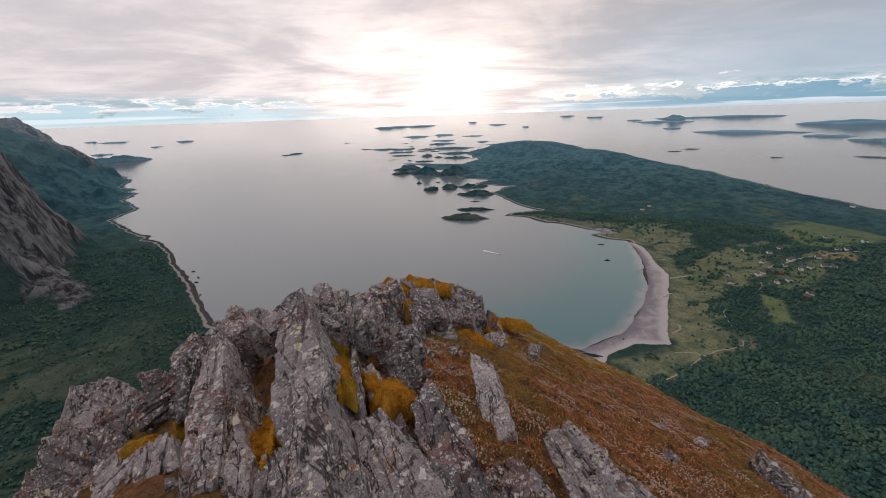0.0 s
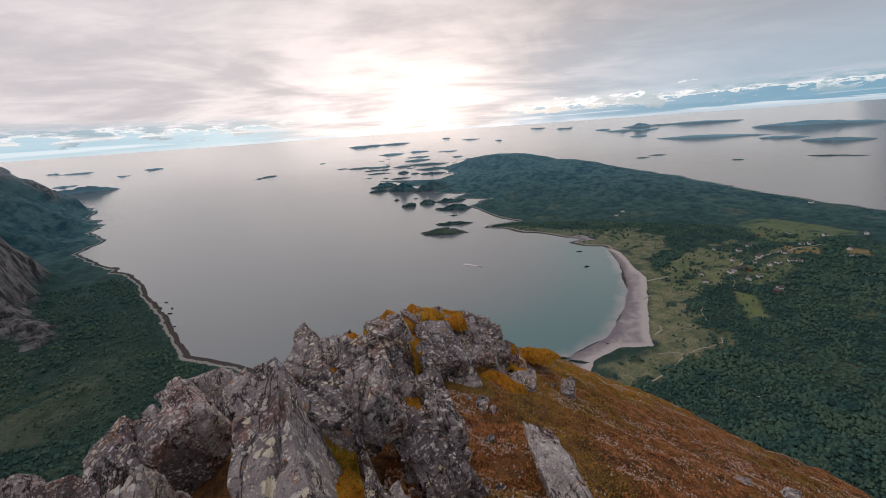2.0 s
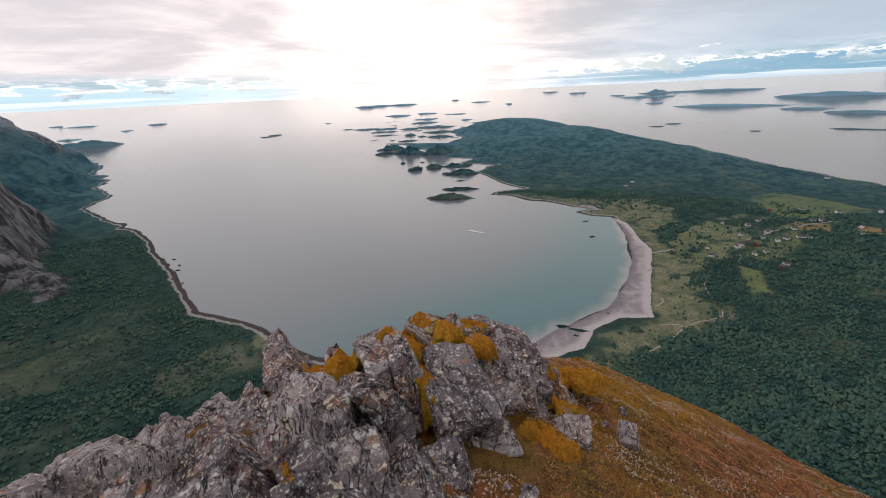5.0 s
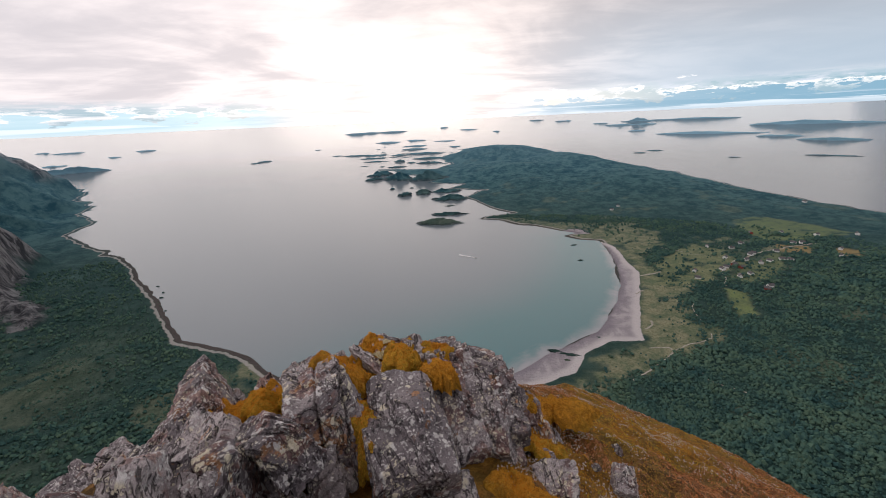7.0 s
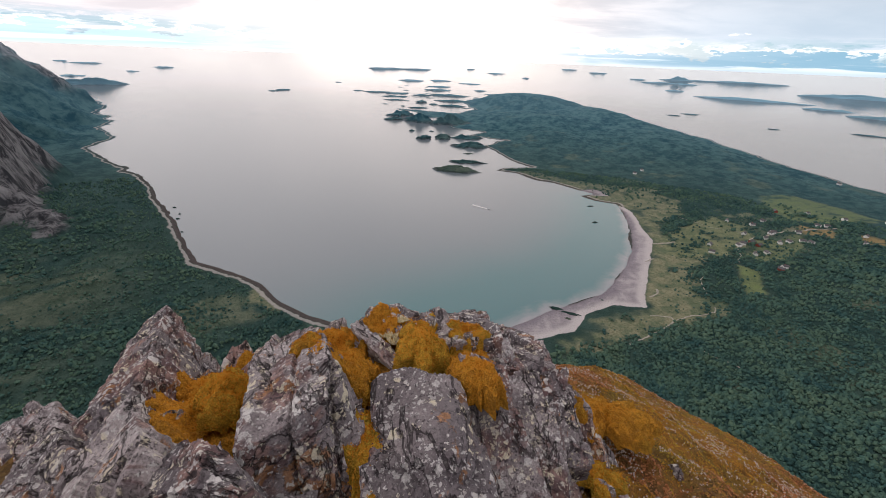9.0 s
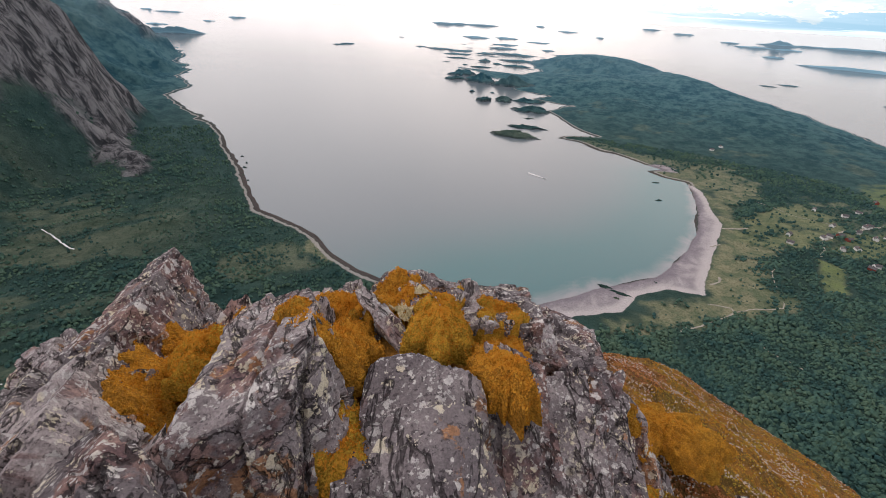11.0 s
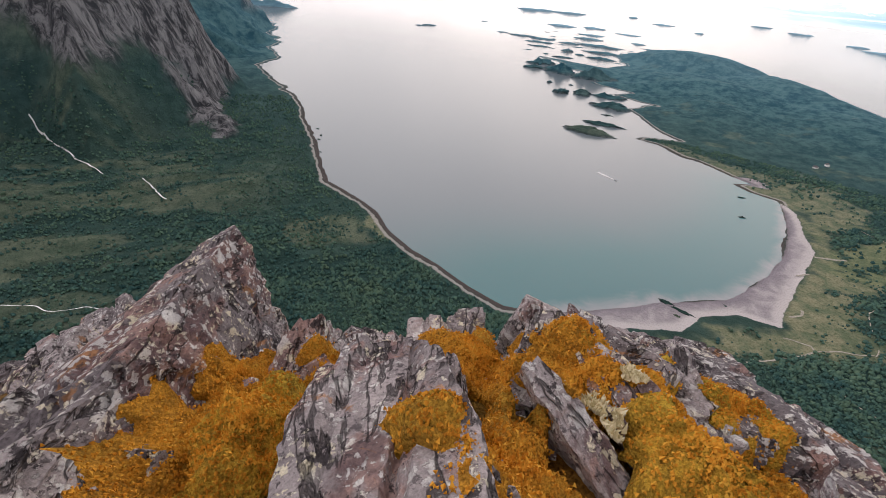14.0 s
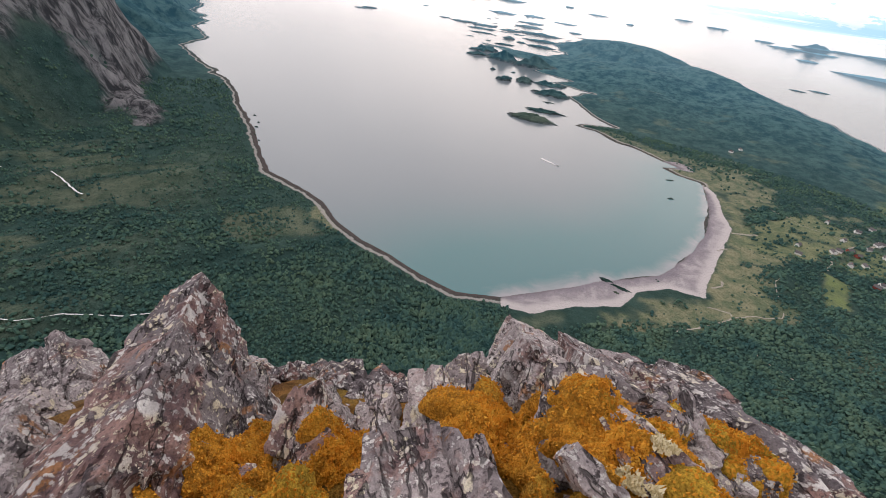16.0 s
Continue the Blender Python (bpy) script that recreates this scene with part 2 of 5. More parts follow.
def moss_material(name, warm, green, dark, amount=0.5, scale=1.0):
    m, t, s = material(name)
    p = t.nodes.new("ShaderNodeTexCoord").outputs["Object"]
    isle = t.nodes.new("ShaderNodeNewGeometry").outputs["Random Per Island"]
    big = fbm_node(t, p, 1.7 * scale, 4.0, 0.55)
    mid = fbm_node(t, p, 14.0 * scale, 5.0, 0.65)
    fine = fbm_node(t, p, 120.0 * scale, 4.0, 0.7)
    c = mixc(t, ramp(t, big, 0.5 - amount * 0.4, 0.62), green, warm)
    c = mixc(t, ramp(t, mid, 0.38, 0.62), mixc(t, 0.55, c, dark), c)
    c = mixc(t, ramp(t, isle, 0.0, 1.0, 0.0, 0.35), c, tuple(min(1.0, v * 1.7) for v in warm))
    c = node(t, "ShaderNodeVectorMath", p_operation="SCALE", i0=c, Scale=ramp(t, fine, 0.25, 0.75, 0.55, 1.30)).outputs[0]
    cell = node(t, "ShaderNodeTexVoronoi", Vector=p, Scale=75.0 * scale).outputs["Distance"]
    h = calc(t, "ADD", calc(t, "MULTIPLY", mid, 1.2), calc(t, "SUBTRACT", calc(t, "MULTIPLY", fine, 0.7), calc(t, "MULTIPLY", cell, 0.8)))
    put(t, s, c, 0.95, h, 1.0, 0.025, 0.1)
    return m


def tuft_material(name, colours, patch=0.0, grain=1.1):
    m, t, s = material(name)
    isle = t.nodes.new("ShaderNodeNewGeometry").outputs["Random Per Island"]
    if patch:
        p = t.nodes.new("ShaderNodeTexCoord").outputs["Object"]
        wide = calc(t, "ADD", fbm_node(t, p, 3.5 * patch, 4.0, 0.6), calc(t, "MULTIPLY", calc(t, "SUBTRACT", fbm_node(t, p, 30.0 * patch, 3.0, 0.6), 0.5), grain))
        isle = calc(t, "ADD", calc(t, "MULTIPLY", isle, 0.30), ramp(t, wide, 0.28, 0.72, 0.0, 0.70))
    r = t.nodes.new("ShaderNodeValToRGB")
    r.color_ramp.elements[0].color, r.color_ramp.elements[1].color = (*colours[0], 1), (*colours[-1], 1)
    for n, c in enumerate(colours[1:-1]):
        r.color_ramp.elements.new((n + 1) / (len(colours) - 1)).color = (*c, 1)
    t.links.new(isle, r.inputs[0])
    put(t, s, r.outputs[0], 0.9, spec=0.1)
    return m


def land_material():
    """Woods, grass, sand, pebbles and bare rock by the cover of the ground, with distance haze mixed into the colours.
    """
    m, t, s = material("land")
    p = t.nodes.new("ShaderNodeTexCoord").outputs["Object"]
    cov = node(t, "ShaderNodeSeparateColor", Color=node(t, "ShaderNodeAttribute", p_attr="cover").outputs["Color"]).outputs
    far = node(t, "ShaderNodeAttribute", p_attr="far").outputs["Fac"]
    big = fbm_node(t, p, 0.006, 5.0, 0.6)
    mid = fbm_node(t, p, 0.035, 5.0, 0.65)
    fine = fbm_node(t, p, 0.22, 4.0, 0.7)
    wood = mixc(t, ramp(t, big, 0.35, 0.65), (0.034, 0.078, 0.072), (0.060, 0.112, 0.092))
    wood = mixc(t, ramp(t, mid, 0.40, 0.62), mixc(t, 0.5, wood, (0.018, 0.042, 0.036)), wood)
    # distant woods turn bluer: aerial haze put into their colour
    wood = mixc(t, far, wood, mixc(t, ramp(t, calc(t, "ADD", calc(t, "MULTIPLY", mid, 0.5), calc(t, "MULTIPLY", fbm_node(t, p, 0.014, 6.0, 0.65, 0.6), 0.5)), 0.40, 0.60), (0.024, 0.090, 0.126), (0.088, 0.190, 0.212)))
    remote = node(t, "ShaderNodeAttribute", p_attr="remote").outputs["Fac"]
    # nearby, shade between the crowns is darkened into the floor's colour
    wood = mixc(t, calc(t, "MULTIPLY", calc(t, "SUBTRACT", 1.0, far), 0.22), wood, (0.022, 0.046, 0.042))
    grass = mixc(t, ramp(t, mid, 0.35, 0.65), (0.135, 0.170, 0.105), (0.275, 0.270, 0.175))
    grass = mixc(t, ramp(t, fine, 0.45, 0.70), grass, mixc(t, 0.6, grass, (0.05, 0.085, 0.035)))
    extra = node(t, "ShaderNodeSeparateColor", Color=node(t, "ShaderNodeAttribute", p_attr="crop").outputs["Color"]).outputs
    grass = mixc(t, calc(t, "MULTIPLY", extra[0], ramp(t, mid, 0.35, 0.6, 0.35, 0.9)), grass, mixc(t, mid, (0.130, 0.195, 0.080), (0.205, 0.260, 0.105)))
    grass = mixc(t, extra[1], grass, mixc(t, mid, (0.30, 0.225, 0.10), (0.38, 0.28, 0.13)))
    sand = mixc(t, ramp(t, fbm_node(t, p, 0.02, 5.0, 0.6, 1.5), 0.38, 0.62), (0.34, 0.310, 0.330), (0.47, 0.432, 0.450))
    edge = node(t, "ShaderNodeAttribute", p_attr="edge").outputs["Fac"]
    edge = calc(t, "ADD", edge, calc(t, "MULTIPLY", calc(t, "SUBTRACT", fbm_node(t, p, 0.06, 4.0, 0.7), 0.5), 14.0))
    sand = mixc(t, ramp(t, calc(t, "ADD", edge, calc(t, "MULTIPLY", calc(t, "SUBTRACT", fbm_node(t, p, 0.016, 4.0, 0.6, 1.0), 0.5), 60.0)), 26.0, 4.0, 0.0, 0.85), sand, (0.235, 0.215, 0.245))
    sand = mixc(t, extra[2], sand, (0.58, 0.54, 0.54))
    cracks = fbm_node(t, node(t, "ShaderNodeVectorMath", p_operation="MULTIPLY", i0=p, i1=(0.8, 1.2, 0.30)).outputs[0], 0.035, 9.0, 0.74, 0.8)
    bare = mixc(t, ramp(t, cracks, 0.41, 0.59), (0.070, 0.076, 0.088), (0.42, 0.42, 0.44))
    # far grass takes the same painted-in blue haze
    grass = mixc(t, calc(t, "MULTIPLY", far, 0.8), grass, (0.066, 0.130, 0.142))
    c = mixc(t, cov[1], wood, grass)
    c = mixc(t, cov[2], c, bare)
    c = mixc(t, ramp(t, calc(t, "ADD", cov[0], calc(t, "MULTIPLY", calc(t, "SUBTRACT", fine, 0.5), 0.5)), 0.40, 0.60), c, sand)
    wrack = calc(t, "MULTIPLY", ramp(t, edge, 11.0, 8.5), calc(t, "MULTIPLY", calc(t, "SUBTRACT", 1.0, cov[0]), calc(t, "SUBTRACT", 1.0, calc(t, "MULTIPLY", far, 0.8))))
    c = mixc(t, wrack, c, mixc(t, fine, (0.040, 0.036, 0.036), (0.13, 0.115, 0.11)))
    pale = calc(t, "MULTIPLY", calc(t, "MULTIPLY", ramp(t, edge, 9.5, 11.0), ramp(t, edge, 19.0, 15.0)), calc(t, "SUBTRACT", 1.0, cov[0]))
    c = mixc(t, calc(t, "MULTIPLY", pale, 0.8), c, (0.42, 0.40, 0.38))
    # pale blue haze of great distance, blended over the base colour
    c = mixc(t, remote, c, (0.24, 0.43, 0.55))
    h = calc(t, "ADD", fine, calc(t, "ADD", mid, calc(t, "MULTIPLY", calc(t, "MULTIPLY", cracks, cov[2]), 9.0)))
    put(t, s, c, 0.95, h, calc(t, "SUBTRACT", 0.9, remote), 6.0, 0.1)
    return m


def sea_material():
    m, t, s = material("sea_water")
    p = t.nodes.new("ShaderNodeTexCoord").outputs["Object"]
    shallow = node(t, "ShaderNodeAttribute", p_attr="shallow").outputs["Fac"]
    blot = fbm_node(t, p, 0.012, 5.0, 0.6, 0.8)
    c = mixc(t, ramp(t, shallow, 0.05, 0.55), (0.140, 0.172, 0.196), (0.060, 0.165, 0.182))
    c = mixc(t, ramp(t, calc(t, "ADD", shallow, calc(t, "MULTIPLY", calc(t, "SUBTRACT", blot, 0.5), 0.25)), 0.84, 1.06), c, (0.30, 0.290, 0.310))
    ripple = calc(t, "ADD", fbm_node(t, p, 0.35, 4.0, 0.6), calc(t, "MULTIPLY", fbm_node(t, p, 0.03, 4.0, 0.6), 2.0))
    level = node(t, "ShaderNodeVectorMath", p_operation="NORMALIZE", i0=node(t, "ShaderNodeVectorMath", p_operation="ADD", i0=t.nodes.new("ShaderNodeNewGeometry").outputs["Normal"], i1=(0.0, 0.0, 0.9)).outputs[0]).outputs[0]
    b = node(t, "ShaderNodeBump", Strength=0.25, Distance=0.4, Height=ripple, Normal=level)
    t.links.new(b.outputs[0], s.inputs["Normal"])
    s.inputs["IOR"].default_value = 1.34
    put(t, s, c, ramp(t, node(t, "ShaderNodeAttribute", p_attr="far").outputs["Fac"], 0.0, 1.0, 0.17, 0.07), spec=0.85)
    return m


def plain(name, colour, rough=0.8, vary=0.25, scale=2.0, metal=0.0):
    m, t, s = material(name)
    p = t.nodes.new("ShaderNodeTexCoord").outputs["Object"]
    n = fbm_node(t, p, scale, 5.0, 0.6)
    c = mixc(t, ramp(t, n, 0.3, 0.7), tuple(v * (1 - vary) for v in colour), tuple(min(1, v * (1 + vary)) for v in colour))
    s.inputs["Metallic"].default_value = metal
    put(t, s, c, rough, n, 0.2, 0.02)
    return m


ROCK = rock_material()
MOSS = moss_material("orange_moss", (0.68, 0.32, 0.038), (0.58, 0.38, 0.055), (0.20, 0.090, 0.018), 0.6)
MOSS_GOLD = moss_material("golden_moss", (0.68, 0.40, 0.050), (0.50, 0.38, 0.055), (0.20, 0.120, 0.02), 0.5)
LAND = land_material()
WATER = sea_material()

# ---- shared shapes ----


def lattice(ix, iy, iz, seed):
    n = (ix * 374761393 + iy * 668265263 + iz * 2147483647 + seed * 1274126177) & 0xFFFFFFFF
    n = ((n ^ (n >> 13)) * 1274126177) & 0xFFFFFFFF
    return ((n ^ (n >> 16)) & 0xFFFF) / 65535.0


def value_noise(p, seed=0):
    """Smooth noise from 0 to 1 for an array of points."""
    p = np.asarray(p, float)
    i = np.floor(p).astype(np.int64)
    f = p - i
    f = f * f * (3 - 2 * f)
    out = 0
    for dx in (0, 1):
        for dy in (0, 1):
            for dz in (0, 1):
                w = (f[:, 0] if dx else 1 - f[:, 0]) * (f[:, 1] if dy else 1 - f[:, 1]) * (f[:, 2] if dz else 1 - f[:, 2])
                out = out + w * lattice(i[:, 0] + dx, i[:, 1] + dy, i[:, 2] + dz, seed)
    return out


def fbm(p, octaves=4, rough=0.5, seed=0):
    """Layered noise, about -0.5 to 0.5."""
    total, amp, size = 0, 1.0, 0.0
    p = np.asarray(p, float)
    for o in range(octaves):
        total = total + amp * (value_noise(p * 2.03**o + 7.7 * o, seed + o) - 0.5)
        size += amp
        amp *= rough
    return total / size * 1.6


def flat3(x, y):
    return np.stack([x, y, np.zeros_like(x)], 1)


def smooth(v, lo, hi):
    k = np.clip((v - lo) / (hi - lo), 0, 1)
    return k * k * (3 - 2 * k)


def mesh_from(name, verts, faces, mat, soft=True):
    me = bpy.data.meshes.new(name)
    me.from_pydata([], [], [])
    verts, faces = np.asarray(verts, float), np.asarray(faces, np.int64)
    n, k = faces.shape
    me.vertices.add(len(verts))
    me.vertices.foreach_set("co", verts.ravel())
    me.loops.add(n * k)
    me.loops.foreach_set("vertex_index", faces.ravel())
    me.polygons.add(n)
    me.polygons.foreach_set("loop_start", np.arange(n) * k)
    me.polygons.foreach_set("use_smooth", np.full(n, soft))
    me.update(calc_edges=True)
    me.materials.append(mat)
    return me


def grid_faces(rows, cols, wrap=False):
    r, c = np.meshgrid(np.arange(rows - 1), np.arange(cols if wrap else cols - 1), indexing="ij")
    a, b = r * cols + c, r * cols + (c + 1) % cols
    return np.stack([a, b, b + cols, a + cols], -1).reshape(-1, 4)


def attribute(me, name, values, kind="FLOAT"):
    a = me.attributes.new(name, kind, "POINT")
    a.data.foreach_set("color" if kind == "FLOAT_COLOR" else "value", np.asarray(values, np.float32).ravel())


def part(name, me, parent, label=""):
    ob = new(name, me)
    ob.parent = parent
    return tagged(ob, label) if label else ob


# ---- the coast ----
EYE = np.array([0.0, 4.0, 0.5])


DRAWN = np.linspace(1, 4880, 2500)
RISE = np.cumsum(smooth(DRAWN, 450, 2600) * (DRAWN[1] - DRAWN[0]))
DROP = -420.5 + RISE / RISE[-1] * 419.0
INVERSE = np.where(DRAWN < 450, 1 / DRAWN, -DROP / (420.5 * DRAWN))


def drawn_in(p):
    """The far distance is drawn in towards the summit along the line of sight, to stay within the camera's five kilometres."""
    q = np.asarray(p, float) - EYE
    far = np.hypot(q[:, 0], q[:, 1])
    d = np.interp(-1 / np.maximum(far, 1), -INVERSE, DRAWN)
    return EYE + q * (d / np.maximum(far, 1e-6))[:, None]


WEST = [(-3700, 4300), (-3260, 3883), (-2608, 3296), (-2450, 3150), (-2340, 2857), (-1960, 2520), (-1900, 2314), (-1635, 2060), (-1575, 1800), (-1318, 1600),
        (-1075, 1414), (-962, 1304), (-802, 1124), (-687, 979), (-618, 894), (-555, 820), (-516, 772), (-424, 740), (-357, 699), (-322, 670), (-279, 629),
        (-216, 584), (-159, 560), (-95, 525), (-25, 503), (47, 515)]
BEACH = [(47, 515), (158, 584), (209, 622), (261, 644), (337, 686), (408, 763), (466, 853), (516, 936), (561, 1055), (602, 1212), (607, 1265)]
DUNE = [(49, 495), (94, 493), (165, 535), (249, 563), (284, 614), (348, 649), (412, 644), (432, 692), (498, 813), (585, 969), (594, 1057), (626, 1188), (607, 1265)]
NECK = [(607, 1265), (553, 1294), (516, 1341), (575, 1376), (521, 1434), (443, 1498), (393, 1540), (330, 1640), (253, 1664), (300, 1720), (430, 1740), (364, 1810), (321, 1953),
        (285, 2093), (250, 2209), (420, 2380), (190, 2500), (300, 2640), (60, 2800), (180, 3000), (-20, 3238), (-230, 3160), (-160, 3500), (-420, 3800), (160, 3560), (344, 3939)]
EAST = [(344, 3939), (250, 4500), (420, 5100), (900, 5300), (1350, 4900), (1640, 4400), (1740, 3500), (1795, 2700), (1760, 2100), (1775, 1570), (1850, 1300), (2300, 700)]
BACK = [(2600, -300), (2600, -3500), (-7000, -3500), (-7000, 4600)]
COAST = np.array(WEST + BEACH[1:] + NECK[1:] + EAST[1:], float)
LANDMASS = np.array(WEST + BEACH[1:] + NECK[1:] + EAST[1:] + BACK, float)


def off_line(x, y, line):
    """The distance of points from a line of straight pieces."""
    best = np.full(len(x), 1e9)
    for (ax, ay), (bx, by) in zip(line[:-1], line[1:]):
        ux, uy = bx - ax, by - ay
        k = np.clip(((x - ax) * ux + (y - ay) * uy) / (ux * ux + uy * uy + 1e-9), 0, 1)
        best = np.minimum(best, np.hypot(x - ax - k * ux, y - ay - k * uy))
    return best


def within(x, y, ring):
    odd = np.zeros(len(x), bool)
    for (ax, ay), (bx, by) in zip(ring, np.roll(ring, -1, 0)):
        if ay != by:
            odd ^= ((ay > y) != (by > y)) & (x < (bx - ax) * (y - ay) / (by - ay) + ax)
    return odd


def wobble(x, y):
    """Small coves and points along the coast."""
    far = np.clip(np.hypot(x, y) / 1500, 0.25, 3)
    return x + far * 26 * fbm(flat3(x, y) / 90, 3, 0.55, 5), y + far * 26 * fbm(flat3(x, y) / 90, 3, 0.55, 9)


def ellipse(x, y, cx, cy, rx, ry, turn=0.0):
    c, s = math.cos(radians(turn)), math.sin(radians(turn))
    dx, dy = x - cx, y - cy
    return np.hypot((dx * c + dy * s) / rx, (dy * c - dx * s) / ry)


def hills(x, y):
    out = 0
    for cx, cy, rx, ry, h in ((930, 4500, 620, 620, 112), (1380, 3500, 380, 900, 72), (820, 3100, 480, 620, 60), (1330, 2450, 380, 520, 50), (650, 2450, 300, 360, 34), (60, 3350, 200, 240, 26)):
        out = np.maximum(out, h * np.exp(-ellipse(x, y, cx, cy, rx, ry) ** 2))
    return out


def land(x, y):
    """Height over the sea, distance from the shore (negative at sea) and how rocky the ground is."""
    wx, wy = wobble(x, y)
    d = off_line(wx, wy, COAST) * np.where(within(wx, wy, LANDMASS), 1, -1)
    q = flat3(x, y)
    h = np.where(d > 0, 2.2 * np.tanh(d / 14) + 0.012 * d, 0.06 * d)
    h = h + np.where(d > 0, smooth(d, 10, 260) * hills(x, y), 0)
    h = h + smooth(d, 15, 120) * (5 + 9 * (x < -200)) * fbm(q / 160, 4, 0.5, 3)
    r_all = np.hypot(x, y)
    h = h + smooth(d, 60, 200) * smooth(-x, 150, 420) * 15 * fbm(np.stack([(x + y) * 0.30, x - y, 0 * x], 1) / 60, 4, 0.55, 23)
    h = h + smooth(d, 60, 200) * smooth(x, 250, 600) * 10 * fbm(q / 85, 4, 0.55, 25)
    # the steep side across the valley and the rocky spur that comes down from it
    flat = np.interp(y, [400, 700, 1100, 1500, 1900, 2500, 3500], [760, 640, 520, 300, 180, 60, 40])
    left = smooth(-x - 0.45 * y, -420, -120)
    ridge = fbm(np.stack([x * 0.8 + y * 0.6, (y * 0.8 - x * 0.6) * 0.22, 0 * x], 1) / 230, 5, 0.55, 11)
    rise = np.maximum(d - flat, 0) * left
    steep = rise * (0.95 + 0.8 * ridge)
    steep = 560 * np.tanh(steep / 560)
    h = h + steep
    c, e = math.cos(radians(-42)), math.sin(radians(-42))
    du, dv = (x + 1540) * c + (y - 1060) * e, (y - 1060) * c - (x + 1540) * e
    bump = np.clip(1.10 - np.abs(du) / 640 - np.abs(dv) / 400 + 0.22 * ridge, 0, 1) * left
    h = h + 640 * bump
    turn = np.degrees(np.arctan2(x, y))
    bound = np.interp(turn, [-60, -53, -50, -47], [0.27, 0.24, 0.14, 0.07]) + 0.22 * fbm(q / 90, 4, 0.6, 15)
    rocky = np.maximum(smooth(bump, 0.02, 0.08) * smooth(bump, bound, bound + 0.10) * smooth(ridge + 0.40, 0.0, 0.2), smooth(steep, 90, 220) * smooth(ridge + 0.06, 0, 0.15))
    # a bare buttress running down into the valley
    spur = off_line(x + 75 * fbm(q / 70, 4, 0.6, 17), y + 75 * fbm(q / 70, 4, 0.6, 19), [(-1380, 1255), (-1050, 975), (-930, 870)])
    low = smooth(-x, 830, 1330)
    h = h + (8 + 70 * low) * np.clip(1 - spur / (40 + 60 * low), 0, 1)
    rocky = np.maximum(rocky, smooth(spur, 34 + 62 * low, 14 + 34 * low) * smooth(ridge + 0.5, 0, 0.3))
    grain = fbm(np.stack([x * 0.8 + y * 0.6, (y * 0.8 - x * 0.6) * 0.3, 0 * x], 1) / 48, 4, 0.6, 13)
    h = h + rocky * 40 * grain * (r_all > 300)
    h = np.where(d > 6, np.maximum(h, 1.4), h)
    # the mountain underfoot
    r = np.hypot(x, y - 3)
    side = np.arctan2(x, y)
    fall = r * (1.28 + 0.16 * np.cos(3 * side + 1) + 0.12 * np.sin(7 * side)) + 14 * fbm(q / 40, 4, 0.6, 21) * smooth(r, 20, 80)
    own = -SEA - 5 - fall
    own = np.where(y < 0, np.maximum(own, -SEA - 8 - 0.55 * np.abs(x) + 0.15 * y), own)
    foot = 24.0
    m = np.maximum(own, h)
    h = np.where(np.abs(own - h) < foot, m + (foot - np.abs(own - h)) ** 2 / (4 * foot), m)
    rocky = np.maximum(rocky, smooth(own, 130, 240))
    return h, d, rocky


SHORE_MEADOW = [(531, 1240), (591, 1143), (570, 945), (519, 850), (446, 727), (410, 627), (308, 593), (264, 551), (207, 527), (215, 506), (272, 509), (285, 537), (333, 539), (405, 571), (507, 610), (540, 682), (569, 755), (642, 845), (674, 869), (606, 875), (642, 1007), (649, 1100), (765, 1167), (839, 1315), (721, 1456), (597, 1416), (547, 1520), (391, 1523), (524, 1388)]
OLIVE_FIELD = [(866, 1168), (925, 1096), (881, 996), (772, 906), (660, 870), (579, 878), (612, 981), (712, 1059)]
GREEN_FIELD = [(1180, 1384), (1328, 1413), (1359, 1302), (1391, 1230), (1429, 1163), (1184, 1110), (1094, 1131), (1100, 1219)]
STRIP_FIELD = [(721, 837), (749, 797), (692, 703), (653, 704), (686, 773)]
VILLAGE_LOTS = [(869, 980), (1040, 1025), (978, 944), (867, 857), (803, 850), (766, 877)]
HAY_FIELD = [(1082, 1106), (1114, 1071), (1169, 1060), (1106, 1000), (1043, 1025)]
EAST_HAY = [(1222, 1040), (1267, 1002), (1224, 961), (1159, 977)]
WEST_MEADOW = [(-465, 521), (-467, 573), (-436, 620), (-394, 656), (-334, 627), (-290, 579), (-377, 528), (-441, 505)]
NECK_MEADOWS = [(700, 1440, 150, 60, -10), (560, 1500, 120, 40, -25), (420, 1590, 100, 40, -40), (960, 1180, 70, 24, 15), (1050, 1060, 60, 20, 10), (-300, 640, 50, 20, -30), (520, 640, 60, 40, 30)]


def inside(x, y, ring, soft_edge=9.0, ragged=16.0, seed=31):
    """How far points are inside a field, with a slightly ragged border: 0 to 1."""
    ring = np.array(ring, float)
    low, high, room = ring.min(0), ring.max(0), ragged + soft_edge
    near = (x > low[0] - room) & (y > low[1] - room) & (x < high[0] + room) & (y < high[1] + room)
    x, y = x[near], y[near]
    wx, wy = x + ragged * fbm(flat3(x, y) / 26, 3, 0.6, seed), y + ragged * fbm(flat3(x, y) / 26, 3, 0.6, seed + 4)
    sign = np.where(within(wx, wy, ring), 1, -1)
    out = np.zeros(len(near))
    out[near] = smooth(sign * off_line(wx, wy, np.concatenate([ring, ring[:1]])), -soft_edge, soft_edge)
    return out


